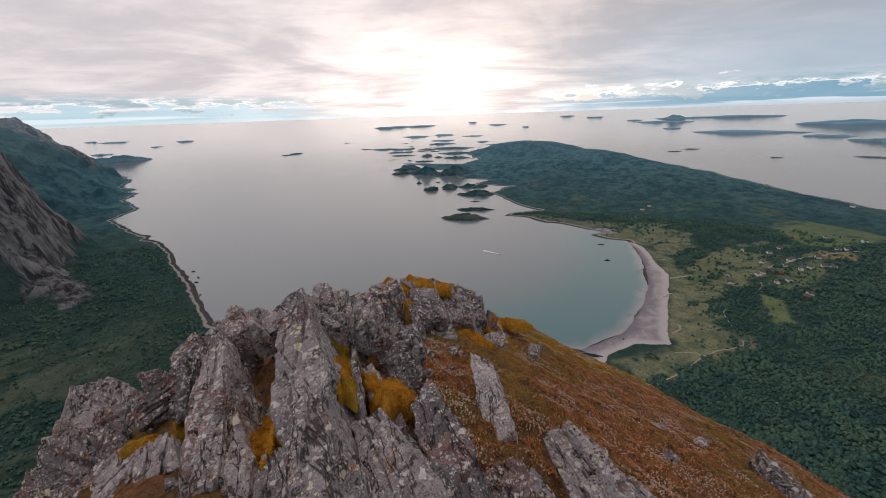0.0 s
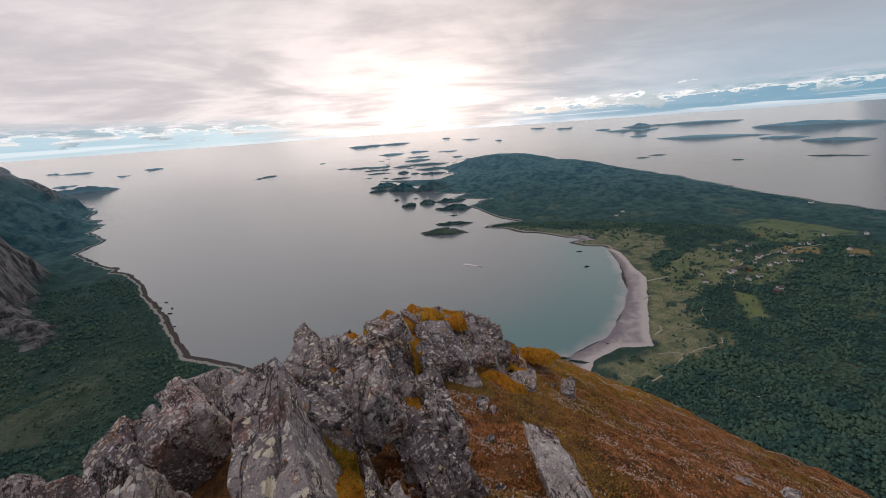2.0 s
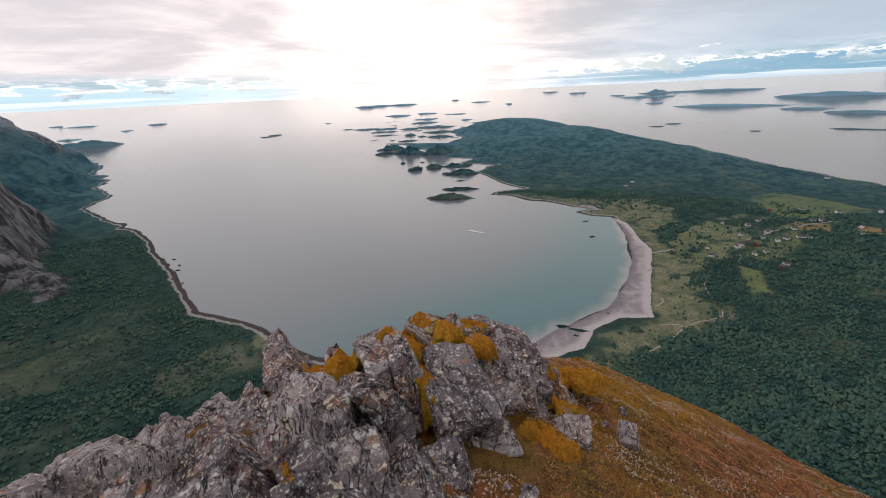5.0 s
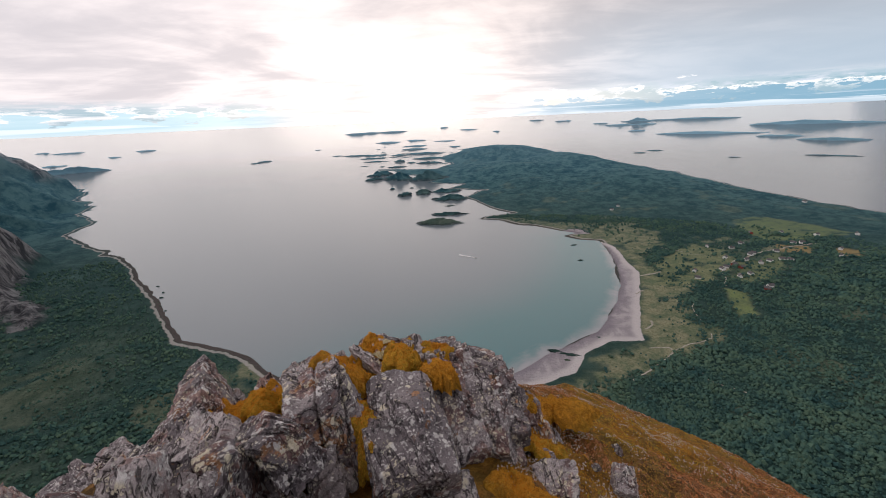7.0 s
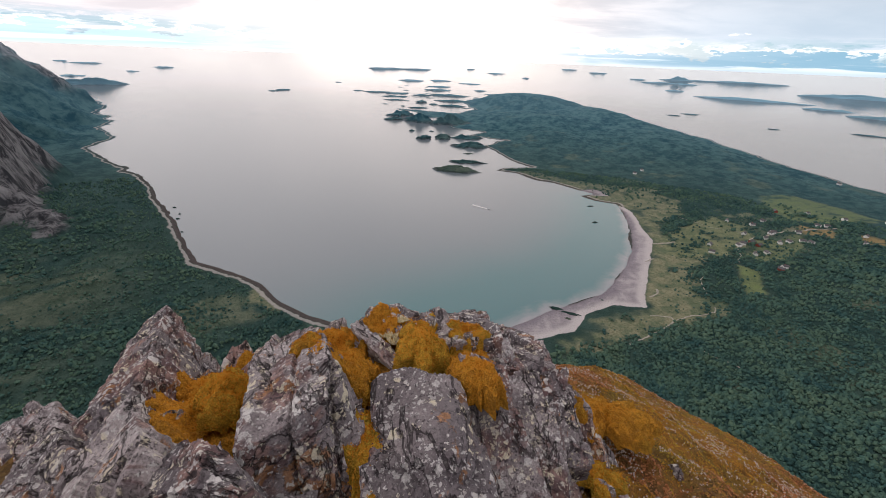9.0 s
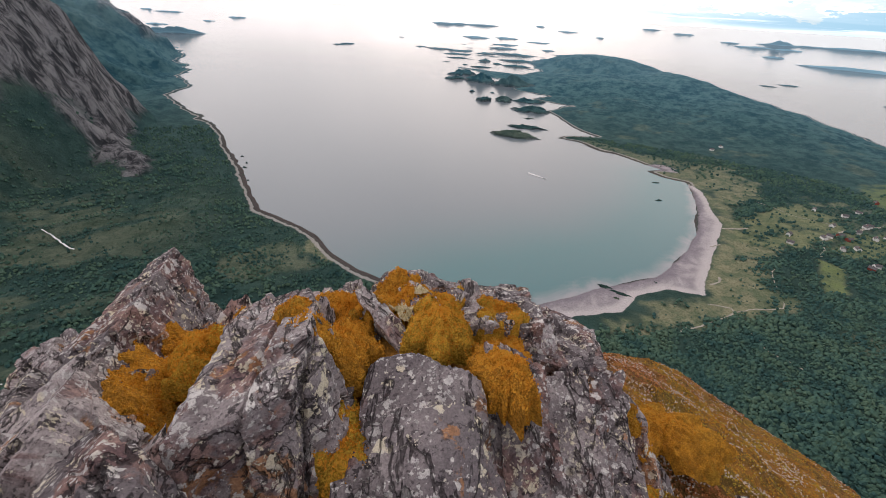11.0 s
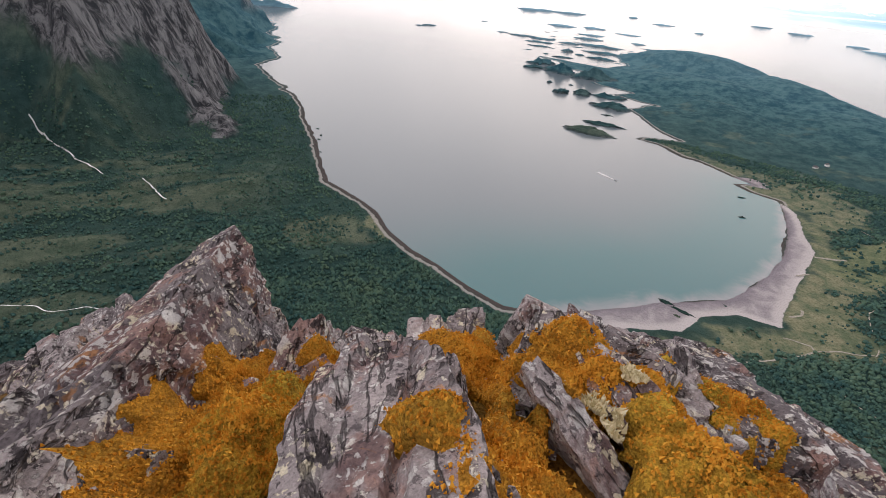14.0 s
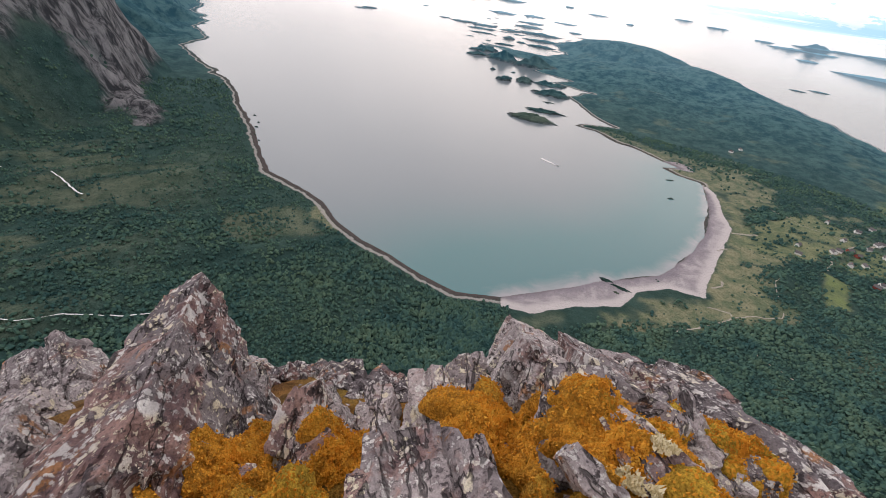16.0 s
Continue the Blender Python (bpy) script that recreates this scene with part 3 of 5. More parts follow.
def crops(x, y):
    """Mown green fields, and hay."""
    field = np.maximum.reduce([inside(x, y, GREEN_FIELD), inside(x, y, STRIP_FIELD, 6.0, 8.0), 0.6 * inside(x, y, VILLAGE_LOTS), 0.35 * inside(x, y, OLIVE_FIELD)])
    return field, np.maximum(inside(x, y, HAY_FIELD, 6.0, 8.0), inside(x, y, EAST_HAY, 6.0, 8.0))


def meadow(x, y):
    g = np.maximum.reduce([inside(x, y, SHORE_MEADOW, 12.0, 34.0), inside(x, y, OLIVE_FIELD, 10.0, 26.0), 0.85 * inside(x, y, VILLAGE_LOTS, 10.0, 20.0), 0.42 * inside(x, y, WEST_MEADOW, 10.0, 20.0), *crops(x, y)])
    wx, wy = x + 40 * fbm(flat3(x, y) / 55, 4, 0.62, 31), y + 40 * fbm(flat3(x, y) / 55, 4, 0.62, 37)
    for row in NECK_MEADOWS:
        g = np.maximum(g, 0.8 * smooth(ellipse(wx, wy, *row), 1.15, 0.75))
    # scrub and groves scattered over the open ground
    return g * (1 - 0.75 * smooth(fbm(flat3(x, y) / 38, 4, 0.6, 35), 0.16, 0.30))


def moor(x, y):
    """Open grassy slopes in the valley, with bands of scrub."""
    band = fbm(np.stack([(x + y) * 0.35, (x - y), 0 * x], 1) / 75, 4, 0.6, 33)
    return smooth(-x - 0.25 * y, 320, 560) * smooth(y, 900, 640) * smooth(band, -0.12, 0.12)


def build_land():
    az = np.radians(np.concatenate([np.arange(-78, 66, 0.34), np.arange(66, 282, 3.0)]))
    far = np.concatenate([np.geomspace(9, 300, 60, endpoint=False), np.geomspace(300, 3000, 340, endpoint=False), np.geomspace(3000, 9000, 80)])
    r, a = np.meshgrid(far, az, indexing="ij")
    x, y = (r * np.sin(a)).ravel(), (r * np.cos(a) + 3).ravel()
    h, d, rocky = land(x, y)
    ring = np.array(BEACH + DUNE[::-1], float)
    sand = smooth(np.where(within(x, y, ring), 1, -1) * off_line(x, y, np.concatenate([ring, ring[:1]])) + 5 * fbm(flat3(x, y) / 22, 3, 0.6, 53), -7, 5)
    sand = np.maximum(sand, 0.8 * smooth(ellipse(x, y, 590, 1390, 80, 40), 1.1, 0.8) * (d < 50))
    g = meadow(x, y)
    z = SEA + np.where((sand > 0.3) & (d > 0), np.minimum(h, 1.2), h)
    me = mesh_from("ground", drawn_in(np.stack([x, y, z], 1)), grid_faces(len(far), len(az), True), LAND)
    flat = (1 - rocky) * (1 - sand)
    patch = smooth(fbm(flat3(x, y) / 110, 4, 0.55, 51), 0.24, 0.36) * smooth(d, 20, 80) * 0.4 * (x > 0)
    high = smooth(h, 150, 260) * 0.35
    high = np.maximum(high, 0.36 * moor(x, y))
    attribute(me, "cover", np.stack([sand * 1.0, np.maximum(np.maximum(g, patch), high) * flat, rocky, np.ones_like(x)], 1), "FLOAT_COLOR")
    field, hay = crops(x, y)
    dry = smooth(off_line(x, y, DUNE) + 10 * fbm(flat3(x, y) / 40, 3, 0.5, 55), 22, 8)
    attribute(me, "crop", np.stack([field, hay, dry, np.ones_like(x)], 1), "FLOAT_COLOR")
    attribute(me, "edge", d)
    # share of blue aerial haze in the colour of woods and grass
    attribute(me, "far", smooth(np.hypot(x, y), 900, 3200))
    # a weaker pale haze tint for the outer land
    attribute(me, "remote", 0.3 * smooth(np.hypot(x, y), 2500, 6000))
    tagged(new("ground", me), "wooded green coastal land with steep rocky mountainsides", "ground", kind="structure")


def build_sea():
    az = np.radians(np.concatenate([np.arange(-78, 66, 0.75), np.arange(66, 282, 6.0)]))
    far = np.concatenate([np.geomspace(250, 3000, 220, endpoint=False), np.geomspace(3000, 300000, 60)])
    r, a = np.meshgrid(far, az, indexing="ij")
    x, y = (r * np.sin(a)).ravel(), (r * np.cos(a) + 3).ravel()
    me = mesh_from("sea", drawn_in(np.stack([x, y, np.full_like(x, SEA)], 1)), grid_faces(len(far), len(az), True), WATER)
    off = off_line(x, y, BEACH)
    wide = np.interp(y, [500, 900, 1300], [230, 190, 150])
    attribute(me, "far", smooth(np.hypot(x, y), 2600, 9000))
    attribute(me, "shallow", np.clip(np.exp(-off / wide) * smooth(np.hypot(x, y), 2600, 1200), 0, 1))
    tagged(new("water", me), "calm pale grey sea with turquoise shallows along the beach", "sea", kind="structure")


build_land()
build_sea()

# ---- islands and skerries ----
BAY_ISLETS = [(78, 1644, 90, 42, 17, -3), (129, 1789, 68, 29, 11, -4), (-84, 2347, 38, 68, 21, 2), (27, 2389, 42, 60, 18, -1), (169, 2165, 74, 64, 21, -4), (181, 2413, 82, 56, 17, -4),
              (152, 1978, 21, 12, 4, -4), (-42, 2601, 13, 13, 4, 1), (-166, 2593, 16, 25, 7, 4), (-326, 3074, 63, 52, 13, 6), (-307, 3341, 85, 121, 28, 5), (-137, 3046, 96, 113, 40, 3),
              (74, 2981, 127, 112, 41, -1)]
SKERRIES = [(-463, 4550, 118, 73, 13, 6), (-190, 3885, 90, 67, 14, 3), (-342, 3983, 22, 42, 8, 5), (-522, 4105, 43, 30, 6, 7), (136, 4138, 104, 122, 23, -2), (-181, 4443, 56, 147, 40, 2),
            (-61, 4242, 43, 80, 15, 1), (-492, 4962, 152, 107, 17, 6), (-786, 5504, 163, 132, 19, 8), (-525, 5391, 135, 171, 30, 6), (-1075, 5623, 71, 83, 12, 11), (-209, 5277, 124, 145, 22, 2),
            (151, 4649, 169, 152, 26, -2), (141, 5356, 230, 170, 30, -2), (-18, 6245, 167, 191, 26, 0)]
OUTER = [(19, 7042, 201, 169, 20, -0), (-520, 8619, 242, 250, 36, 3), (-6, 9014, 175, 259, 31, 0), (606, 8251, 190, 173, 17, -4), (615, 6424, 85, 142, 18, -5), (783, 5776, 152, 88, 12, -8),
         (-2160, 16310, 496, 440, 69, 8), (-1380, 17083, 935, 457, 59, 5), (2019, 15768, 354, 427, 33, -7), (2472, 12446, 102, 348, 26, -11), (1492, 21152, 201, 556, 44, -4), (-1688, 7180, 52, 89, 10, 13)]
WESTWARD = [(-4026, 4975, 312, 195, 102, 39), (-5279, 6226, 128, 238, 34, 40), (-1953, 5066, 62, 94, 15, 21), (-1913, 5262, 76, 100, 16, 20), (-6347, 10029, 171, 328, 33, 32), (-9811, 11395, 130, 406, 31, 41),
            (-8578, 10684, 293, 352, 29, 39), (-5586, 7912, 91, 187, 20, 35)]
STRAIT = [(9313, 16687, 620, 300, 401, -29), (11385, 16401, 1434, 526, 97, -35), (4983, 6700, 707, 243, 52, -37), (5072, 5406, 235, 220, 36, -43), (4853, 4443, 304, 199, 50, -48), (8466, 8234, 910, 327, 147, -46),
          (6674, 13032, 379, 396, 51, -27), (7257, 15789, 257, 463, 36, -25), (7205, 12533, 257, 392, 50, -30), (2305, 4088, 64, 52, 10, -29), (2586, 4252, 78, 57, 11, -31), (2746, 3339, 45, 40, 9, -39),
          (3419, 3112, 146, 53, 13, -48), (9182, 24901, 418, 686, 55, -20), (10341, 34688, 641, 922, 75, -17), (4845, 8732, 152, 283, 28, -29)]


def island(cx, cy, rx, ry, h, turn, seed):
    rings, cols = 10, 36
    peak = h > 400
    if not peak and math.hypot(cx, cy) > 1500:
        rx, ry, h = (1.12 * rx, 0.95 * ry, 0.75 * h) if math.hypot(cx, cy) < 3600 else (rx, 0.70 * ry, 0.34 * h)
    v, k = np.meshgrid(np.linspace(0, 1, rings), np.arange(cols) / cols * 2 * np.pi, indexing="ij")
    v, k = v.ravel(), k.ravel()
    edge = 1 + 1.15 * fbm(np.stack([np.cos(k) * 2.8, np.sin(k) * 2.8, 0 * k + seed], 1), 4, 0.65, seed)
    lx, ly = rx * v * np.cos(k) * edge, ry * v * np.sin(k) * edge
    c, s = math.cos(radians(turn)), math.sin(radians(turn))
    x, y = cx + lx * c - ly * s, cy + lx * s + ly * c
    bumps = 1 + 2.2 * fbm(np.stack([lx / rx * 2, ly / ry * 2, 0 * k + seed], 1), 4, 0.6, seed + 3)
    z = SEA - 0.02 * h + h * (np.maximum(1 - v**2, 0) ** 0.8 if not peak else np.maximum(1 - v, 0) ** 1.5) * bumps
    if peak:
        h = 175
        fx = lx / rx
        z = SEA - 4 + h * (0.9 + 0.15 * (bumps - 1)) * np.maximum(np.maximum(1 - np.hypot(fx + 0.12, ly / ry) / 0.55, 0.78 * (1 - np.hypot(fx - 0.22, ly / ry) / 0.45)), 0.30 * (1 - v))
    me = mesh_from("island", drawn_in(np.stack([x, y, z], 1)), grid_faces(rings, cols, True), LAND)
    base = Vector(drawn_in(np.array([[cx, cy, SEA]]))[0])
    me.transform(Matrix.Translation(-base))
    shore = smooth(v, 0.97, 0.80)
    attribute(me, "cover", np.stack([0 * v, 0.35 * shore * (seed % 3 == 0), 0.45 * (1 - shore), 1 + 0 * v], 1), "FLOAT_COLOR")
    attribute(me, "edge", 100 + 0 * v)
    # aerial haze in the islands' wood and grass colour, by distance
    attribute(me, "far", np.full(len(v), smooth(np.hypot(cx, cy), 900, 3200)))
    # strength of the painted pale haze, fullest on the farthest islands
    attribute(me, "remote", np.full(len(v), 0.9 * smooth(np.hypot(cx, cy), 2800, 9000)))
    ob = new("island" if rx > 100 else "skerry", me)
    ob.location = base
    near = math.hypot(cx, cy)
    label = "low green islet with a rocky shore in the bay" if near < 2600 else "low dark skerry in the bright sea" if near < 12000 else "far hazy blue island in the sea"
    if peak:
        label = "far hazy blue island with a pointed peak"
    tagged(ob, label, "island", "islands off the coast")


for number, row in enumerate(BAY_ISLETS + SKERRIES + OUTER + WESTWARD + STRAIT):
    island(*row, number)
rng = np.random.default_rng(8)
for number in range(22):
    y = rng.uniform(3300, 7000)
    island(rng.normal(-0.01, 0.05) * y, y, rng.uniform(20, 60), rng.uniform(12, 26), rng.uniform(3, 6), rng.uniform(-8, 8), 100 + number)
island(472, 1093, 9, 4, 2.0, 0, 301)
island(510, 1240, 12, 4, 1.5, 10, 302)
for number, row in enumerate(((-700, 1015, 5, 4, 2), (-715, 1050, 4, 3, 2), (-690, 985, 4, 3, 1.5), (-760, 1100, 5, 3, 2), (-640, 930, 4, 3, 1.5), (-672, 962, 5, 3, 1.6), (235, 632, 13, 5, 2.2), (256, 617, 20, 6, 2.6), (246, 600, 9, 4, 2), (335, 668, 9, 4, 1.8))):
    island(*row, -20, 310 + number)

# ---- the ridge underfoot ----


def soft(v, k=0.35):
    return k * np.logaddexp(0, v / k)


def ridge_height(x, y):
    g = 0.15 - 0.29 * y - 0.50 * soft(x + 0.5) - 0.60 * soft(-(x + 2.45))
    g = g + 0.42 * np.exp(-(((x + 0.65) / 0.95) ** 2) - ((y - 7.5) / 0.75) ** 2)
    g = g - 1.45 * soft(y - 8.9 - 0.95 * np.maximum(x, 0) + 0.55 * smooth(-x, 0.6, 1.6))
    g = g - 0.42 * smooth(-x, 1.5, 2.3) * smooth(y, 4.4, 3.2) * smooth(y, 0.6, 1.4)
    g = g - 0.06 * smooth(y, 4.6, 5.6) - 0.24 * np.exp(-(((x + 0.85) / 0.6) ** 2) - ((y - 6.1) / 0.55) ** 2)
    r = np.hypot(x, y)
    g = g - 0.028 * np.maximum(r - 8.5, 0) ** 2 - 1.3 * soft(r - 14.5, 0.6)
    q = flat3(x, y)
    return g + 0.22 * fbm(q / 1.3, 3, 0.5, 61) + 0.17 * fbm(q / 0.32, 4, 0.6, 67)


def mossiness(x, y):
    near = np.exp(-(((x + 0.5) / 1.9) ** 2) - ((y - 7.6) / 1.5) ** 2)
    bank = smooth(x - 0.3 * (y - 6), -0.2, 0.6) * smooth(y - 0.45 * x, 5.6, 7.2) * 0.55
    return np.clip(np.maximum(1.5 * near, bank) + 0.9 * fbm(flat3(x, y) / 0.7, 4, 0.6, 71), 0, 1)


def ridge_material():
    m, t, s = material("heath_and_moss")
    p = t.nodes.new("ShaderNodeTexCoord").outputs["Object"]
    moss = node(t, "ShaderNodeAttribute", p_attr="moss").outputs["Fac"]
    big = fbm_node(t, p, 0.9, 5.0, 0.6, 0.4)
    mid = fbm_node(t, p, 6.0, 6.0, 0.65)
    fine = fbm_node(t, p, 70.0, 5.0, 0.7)
    c = mixc(t, ramp(t, big, 0.38, 0.62), (0.210, 0.140, 0.060), (0.330, 0.150, 0.072))
    c = mixc(t, ramp(t, mid, 0.38, 0.58), mixc(t, 0.7, c, (0.070, 0.036, 0.026)), c)
    c = mixc(t, calc(t, "MULTIPLY", ramp(t, fbm_node(t, p, 2.6, 4.0, 0.6), 0.55, 0.66), 0.6), c, (0.30, 0.165, 0.105))
    gold = mixc(t, ramp(t, fbm_node(t, p, 1.6, 4.0, 0.6), 0.4, 0.6), (0.27, 0.180, 0.036), (0.40, 0.190, 0.036))
    gold = mixc(t, ramp(t, mid, 0.36, 0.56), mixc(t, 0.55, gold, (0.09, 0.05, 0.012)), gold)
    c = mixc(t, moss, c, gold)
    c = node(t, "ShaderNodeVectorMath", p_operation="SCALE", i0=c, Scale=ramp(t, fine, 0.25, 0.75, 0.45, 1.5)).outputs[0]
    h = calc(t, "ADD", calc(t, "MULTIPLY", mid, 1.6), calc(t, "MULTIPLY", fine, 0.7))
    put(t, s, c, 0.95, h, 1.0, 0.06, 0.1)
    return m


def build_ridge():
    xs, ys = np.arange(-9.5, 15.5, 0.07), np.arange(-4.5, 18.5, 0.07)
    x, y = np.meshgrid(xs, ys)
    x, y = x.ravel(), y.ravel()
    me = mesh_from("ridge", np.stack([x, y, ridge_height(x, y)], 1), grid_faces(len(ys), len(xs)), ridge_material())
    attribute(me, "moss", mossiness(x, y))
    tagged(new("ridge", me), "rounded mountain ridge covered in rusty heath and moss", "ground", kind="structure")


build_ridge()

# ---- rocks ----


def cube_sphere(n):
    """Unit directions on a cube's six faces, joined along the edges, and the quads between them."""
    k = np.tan((np.arange(n + 1) / n * 2 - 1) * np.pi / 4)
    u, v = np.meshgrid(k, k)
    u, v, w = u.ravel(), v.ravel(), np.ones((n + 1) ** 2)
    sides = [np.stack(s, 1) for s in ((w, u, v), (-w, -u, v), (-u, w, v), (u, -w, v), (u, v, w), (-u, v, -w))]
    p = np.concatenate(sides)
    quads = np.concatenate([grid_faces(n + 1, n + 1) + i * (n + 1) ** 2 for i in range(6)])
    keys = np.round(p * 1e4).astype(np.int64)
    _, first, back = np.unique(keys, axis=0, return_index=True, return_inverse=True)
    p = p[first]
    return p / np.linalg.norm(p, axis=1, keepdims=True), back.ravel()[quads]


DIRS = {n: cube_sphere(n) for n in (5, 8, 15, 23, 35)}


def rock_mesh(name, size, taper, seed, fine=15, mat=None, rough=1.0):
    """An angular block: a box with slanting cut faces and broken edges, split into thin sheets along its length. Local z runs along the block."""
    r = np.random.default_rng(seed)
    dirs, quads = DIRS[fine]
    half = np.array(size) / 2
    box = np.array([[x, y, z] for x in (-1, 1) for y in (-1, 1) for z in (-1, 1)])
    planes = [(s * np.eye(3)[a] + r.normal(0, 0.10, 3), 1.0) for a in range(3) for s in (1, -1)]
    for _ in range(10):
        n = r.normal(0, 1, 3) * (1.0, 0.8, 0.9)
        n = n / np.linalg.norm(n)
        planes.append((n, np.max(box @ n) * r.uniform(0.70, 0.94)))
    for side in (-1, 1) if taper < 0.55 else ():
        n = np.array([side * r.uniform(0.3, 0.9), r.normal(0, 0.4), r.uniform(0.5, 1.0)])
        n = n / np.linalg.norm(n)
        planes.append((n, np.max(box @ n) * r.uniform(0.72, 0.95)))
    rad = np.full(len(dirs), 1e9)
    for n, d in planes:
        n = n / np.linalg.norm(n)
        dot = dirs @ n
        rad = np.where(dot > 1e-3, np.minimum(rad, d / np.maximum(dot, 1e-3)), rad)
    p = dirs * rad[:, None] * half
    k = np.clip(p[:, 2] / half[2] * 0.5 + 0.5, 0, 1)
    p[:, 0] *= 1 + (taper - 1) * k * 0.9
    p[:, 1] *= 1 + (0.5 + 0.5 * taper - 1) * k
    low, high = p.min(0), p.max(0)
    p = (p - low) / (high - low) * 2 * half - half
    k = np.clip(p[:, 2] / half[2] * 0.5 + 0.5, 0, 1)
    tip = p[k > 0.94].mean(0)
    p[:, 0] -= tip[0] * k**1.5
    p[:, 1] = np.maximum(p[:, 1] - (tip[1] + 0.7 * half[1]) * k**1.5, -half[1])
    q = p + 13.7 * (seed % 97)
    small = min(size)
    # sheets between the joints stand proud or back, and their ends are broken off in steps
    slant = r.uniform(-0.25, 0.25)
    bent = 0.03 * fbm(q / 0.30, 2, 0.5, seed)
    tilt = 0.0 if taper < 0.55 else r.uniform(-1.2, 1.2)
    w = (p[:, 0] * math.cos(tilt) + (slant + math.sin(tilt)) * p[:, 2] + 0.3 * p[:, 1] + bent) / (r.uniform(0.20, 0.34) * small + 0.02)
    sheet = np.floor(w).astype(np.int64)
    layer = lattice(sheet, np.floor(p[:, 2] / (0.9 * small + 0.08) + 3.7 * lattice(sheet, 2, 0, seed)).astype(np.int64), 0, seed) - 0.5
    gap = np.abs(w - np.round(w))
    groove = np.where(gap < 0.12, -0.04 * small - 0.006, 0.0) * (lattice(np.round(w).astype(np.int64), 1, 0, seed) > 0.45)
    turn = np.array(Euler((r.uniform(0, 3), r.uniform(0, 3), r.uniform(0, 3))).to_matrix())
    cells = np.floor((q @ turn + 0.03 * fbm(q / 0.15, 2, 0.5, seed + 8)[:, None]) / (0.55 * small + 0.04)).astype(np.int64)
    chip = lattice(cells[:, 0], cells[:, 1], cells[:, 2], seed + 9) - 0.5
    bits = np.floor((q @ turn.T + 0.02 * fbm(q / 0.06, 2, 0.5, seed + 7)[:, None]) / 0.055).astype(np.int64)
    flake = lattice(bits[:, 0], bits[:, 1], bits[:, 2], seed + 11) - 0.5
    skin = fbm(q / 0.09, 3, 0.6, seed + 2)
    p = p + dirs * (rough * (small * (0.13 * layer + 0.11 * chip + 0.045 * fbm(q / (0.8 * small + 0.05), 2, 0.5, seed + 1)) + groove + 0.009 * flake + 0.011 * (0.2 - np.abs(skin)) + 0.006 * fbm(q / 0.03, 2, 0.6, seed + 4)))[:, None]
    return mesh_from(name, p, quads, mat or ROCK, False)


def slab(top, foot, wt, wb, thick, seed, name="rock", label="", lean=0.0):
    """A block whose upper side runs from foot to top; its body lies below and behind that line."""
    top, foot = Vector(top), Vector(foot)
    u = (top - foot).normalized()
    n = Vector((0.15 * math.sin(seed), 0.55, -0.83))
    n = (n - n.dot(u) * u).normalized()
    w = n.cross(u).normalized()
    if lean:
        n, w = (n * math.cos(radians(lean)) + w * math.sin(radians(lean))), (w * math.cos(radians(lean)) - n * math.sin(radians(lean)))
    reach = (top - foot).length
    long = reach * 1.06 + 0.12
    centre = top - u * (long / 2 - 0.015) + n * (thick / 2 + 0.005)
    ob = new(name, rock_mesh(name, (wb * 1.08, thick, long), max(0.25, wt / wb), seed, 35 if long * wb > 0.26 else 23 if long * wb > 0.06 else 15))
    m = Matrix((w, n, u)).transposed().to_4x4()
    ob.matrix_world = Matrix.Translation(centre) @ m
    return tagged(ob, label, "rock", "rocks on the ridge")


GREY = "grey rock slab blotched with pale lichen on the ridge"
DARK = "dark jagged rock with pale lichen on the ridge"
BOULDER = "grey lichen-spotted boulder among orange moss"
START_SLABS = [((-1.59, 3.62, 0.07), (-0.76, 1.55, -0.22), 0.24, 0.46, 0.80, 2), ((-2.11, 3.07, -0.15), (-1.47, 1.75, -0.45), 0.17, 0.51, 0.90, 3), ((-3.01, 5.30, -0.98), (-2.90, 4.70, -2.02), 0.74, 0.86, 0.90, 4),
               ((-1.55, 4.50, -0.23), (-1.15, 3.40, -0.10), 0.24, 0.39, 1.00, 5), ((-1.39, 3.75, -0.30), (-1.27, 3.30, -0.44), 0.29, 0.35, 0.40, 6), ((-1.62, 5.50, -0.76), (-1.56, 5.20, -1.06), 0.12, 0.26, 0.40, 7),
               ((-1.47, 5.60, -0.97), (-1.38, 5.20, -1.17), 0.27, 0.39, 0.40, 8), ((-0.95, 4.24, -0.65), (-0.44, 3.45, -0.82), 0.18, 0.32, 0.50, 9), ((-0.77, 3.13, -0.48), (-0.40, 2.35, -0.66), 0.08, 0.25, 0.50, 10),
               ((-0.87, 3.10, -0.27), (-0.68, 2.40, -0.43), 0.05, 0.09, 0.50, 11)]
START_BLOCKS = [((-0.21, 2.80, -0.38), (0.10, 1.75, -0.50), 0.19, 0.33, 0.50, 12), ((-0.60, 2.35, -0.38), (-0.29, 1.65, -0.36), 0.19, 0.42, 0.50, 13), ((0.30, 4.20, -1.08), (0.45, 3.00, -1.10), 0.27, 0.29, 0.40, 14),
                ((0.37, 2.25, -0.77), (0.46, 1.95, -0.76), 0.29, 0.41, 0.35, 15), ((-1.21, 2.00, -0.35), (-1.08, 1.70, -0.40), 0.24, 0.37, 0.30, 22), ((-2.18, 3.30, -0.51), (-1.96, 2.90, -0.97), 0.16, 0.28, 0.40, 23),
                ((-0.69, 4.00, -0.74), (-0.61, 3.80, -0.91), 0.24, 0.30, 0.30, 24), ((0.80, 2.52, -0.66), (1.18, 1.85, -0.98), 0.24, 0.60, 0.50, 63), ((4.85, 4.95, -3.52), (5.0, 4.15, -3.80), 0.30, 0.50, 0.40, 64)]
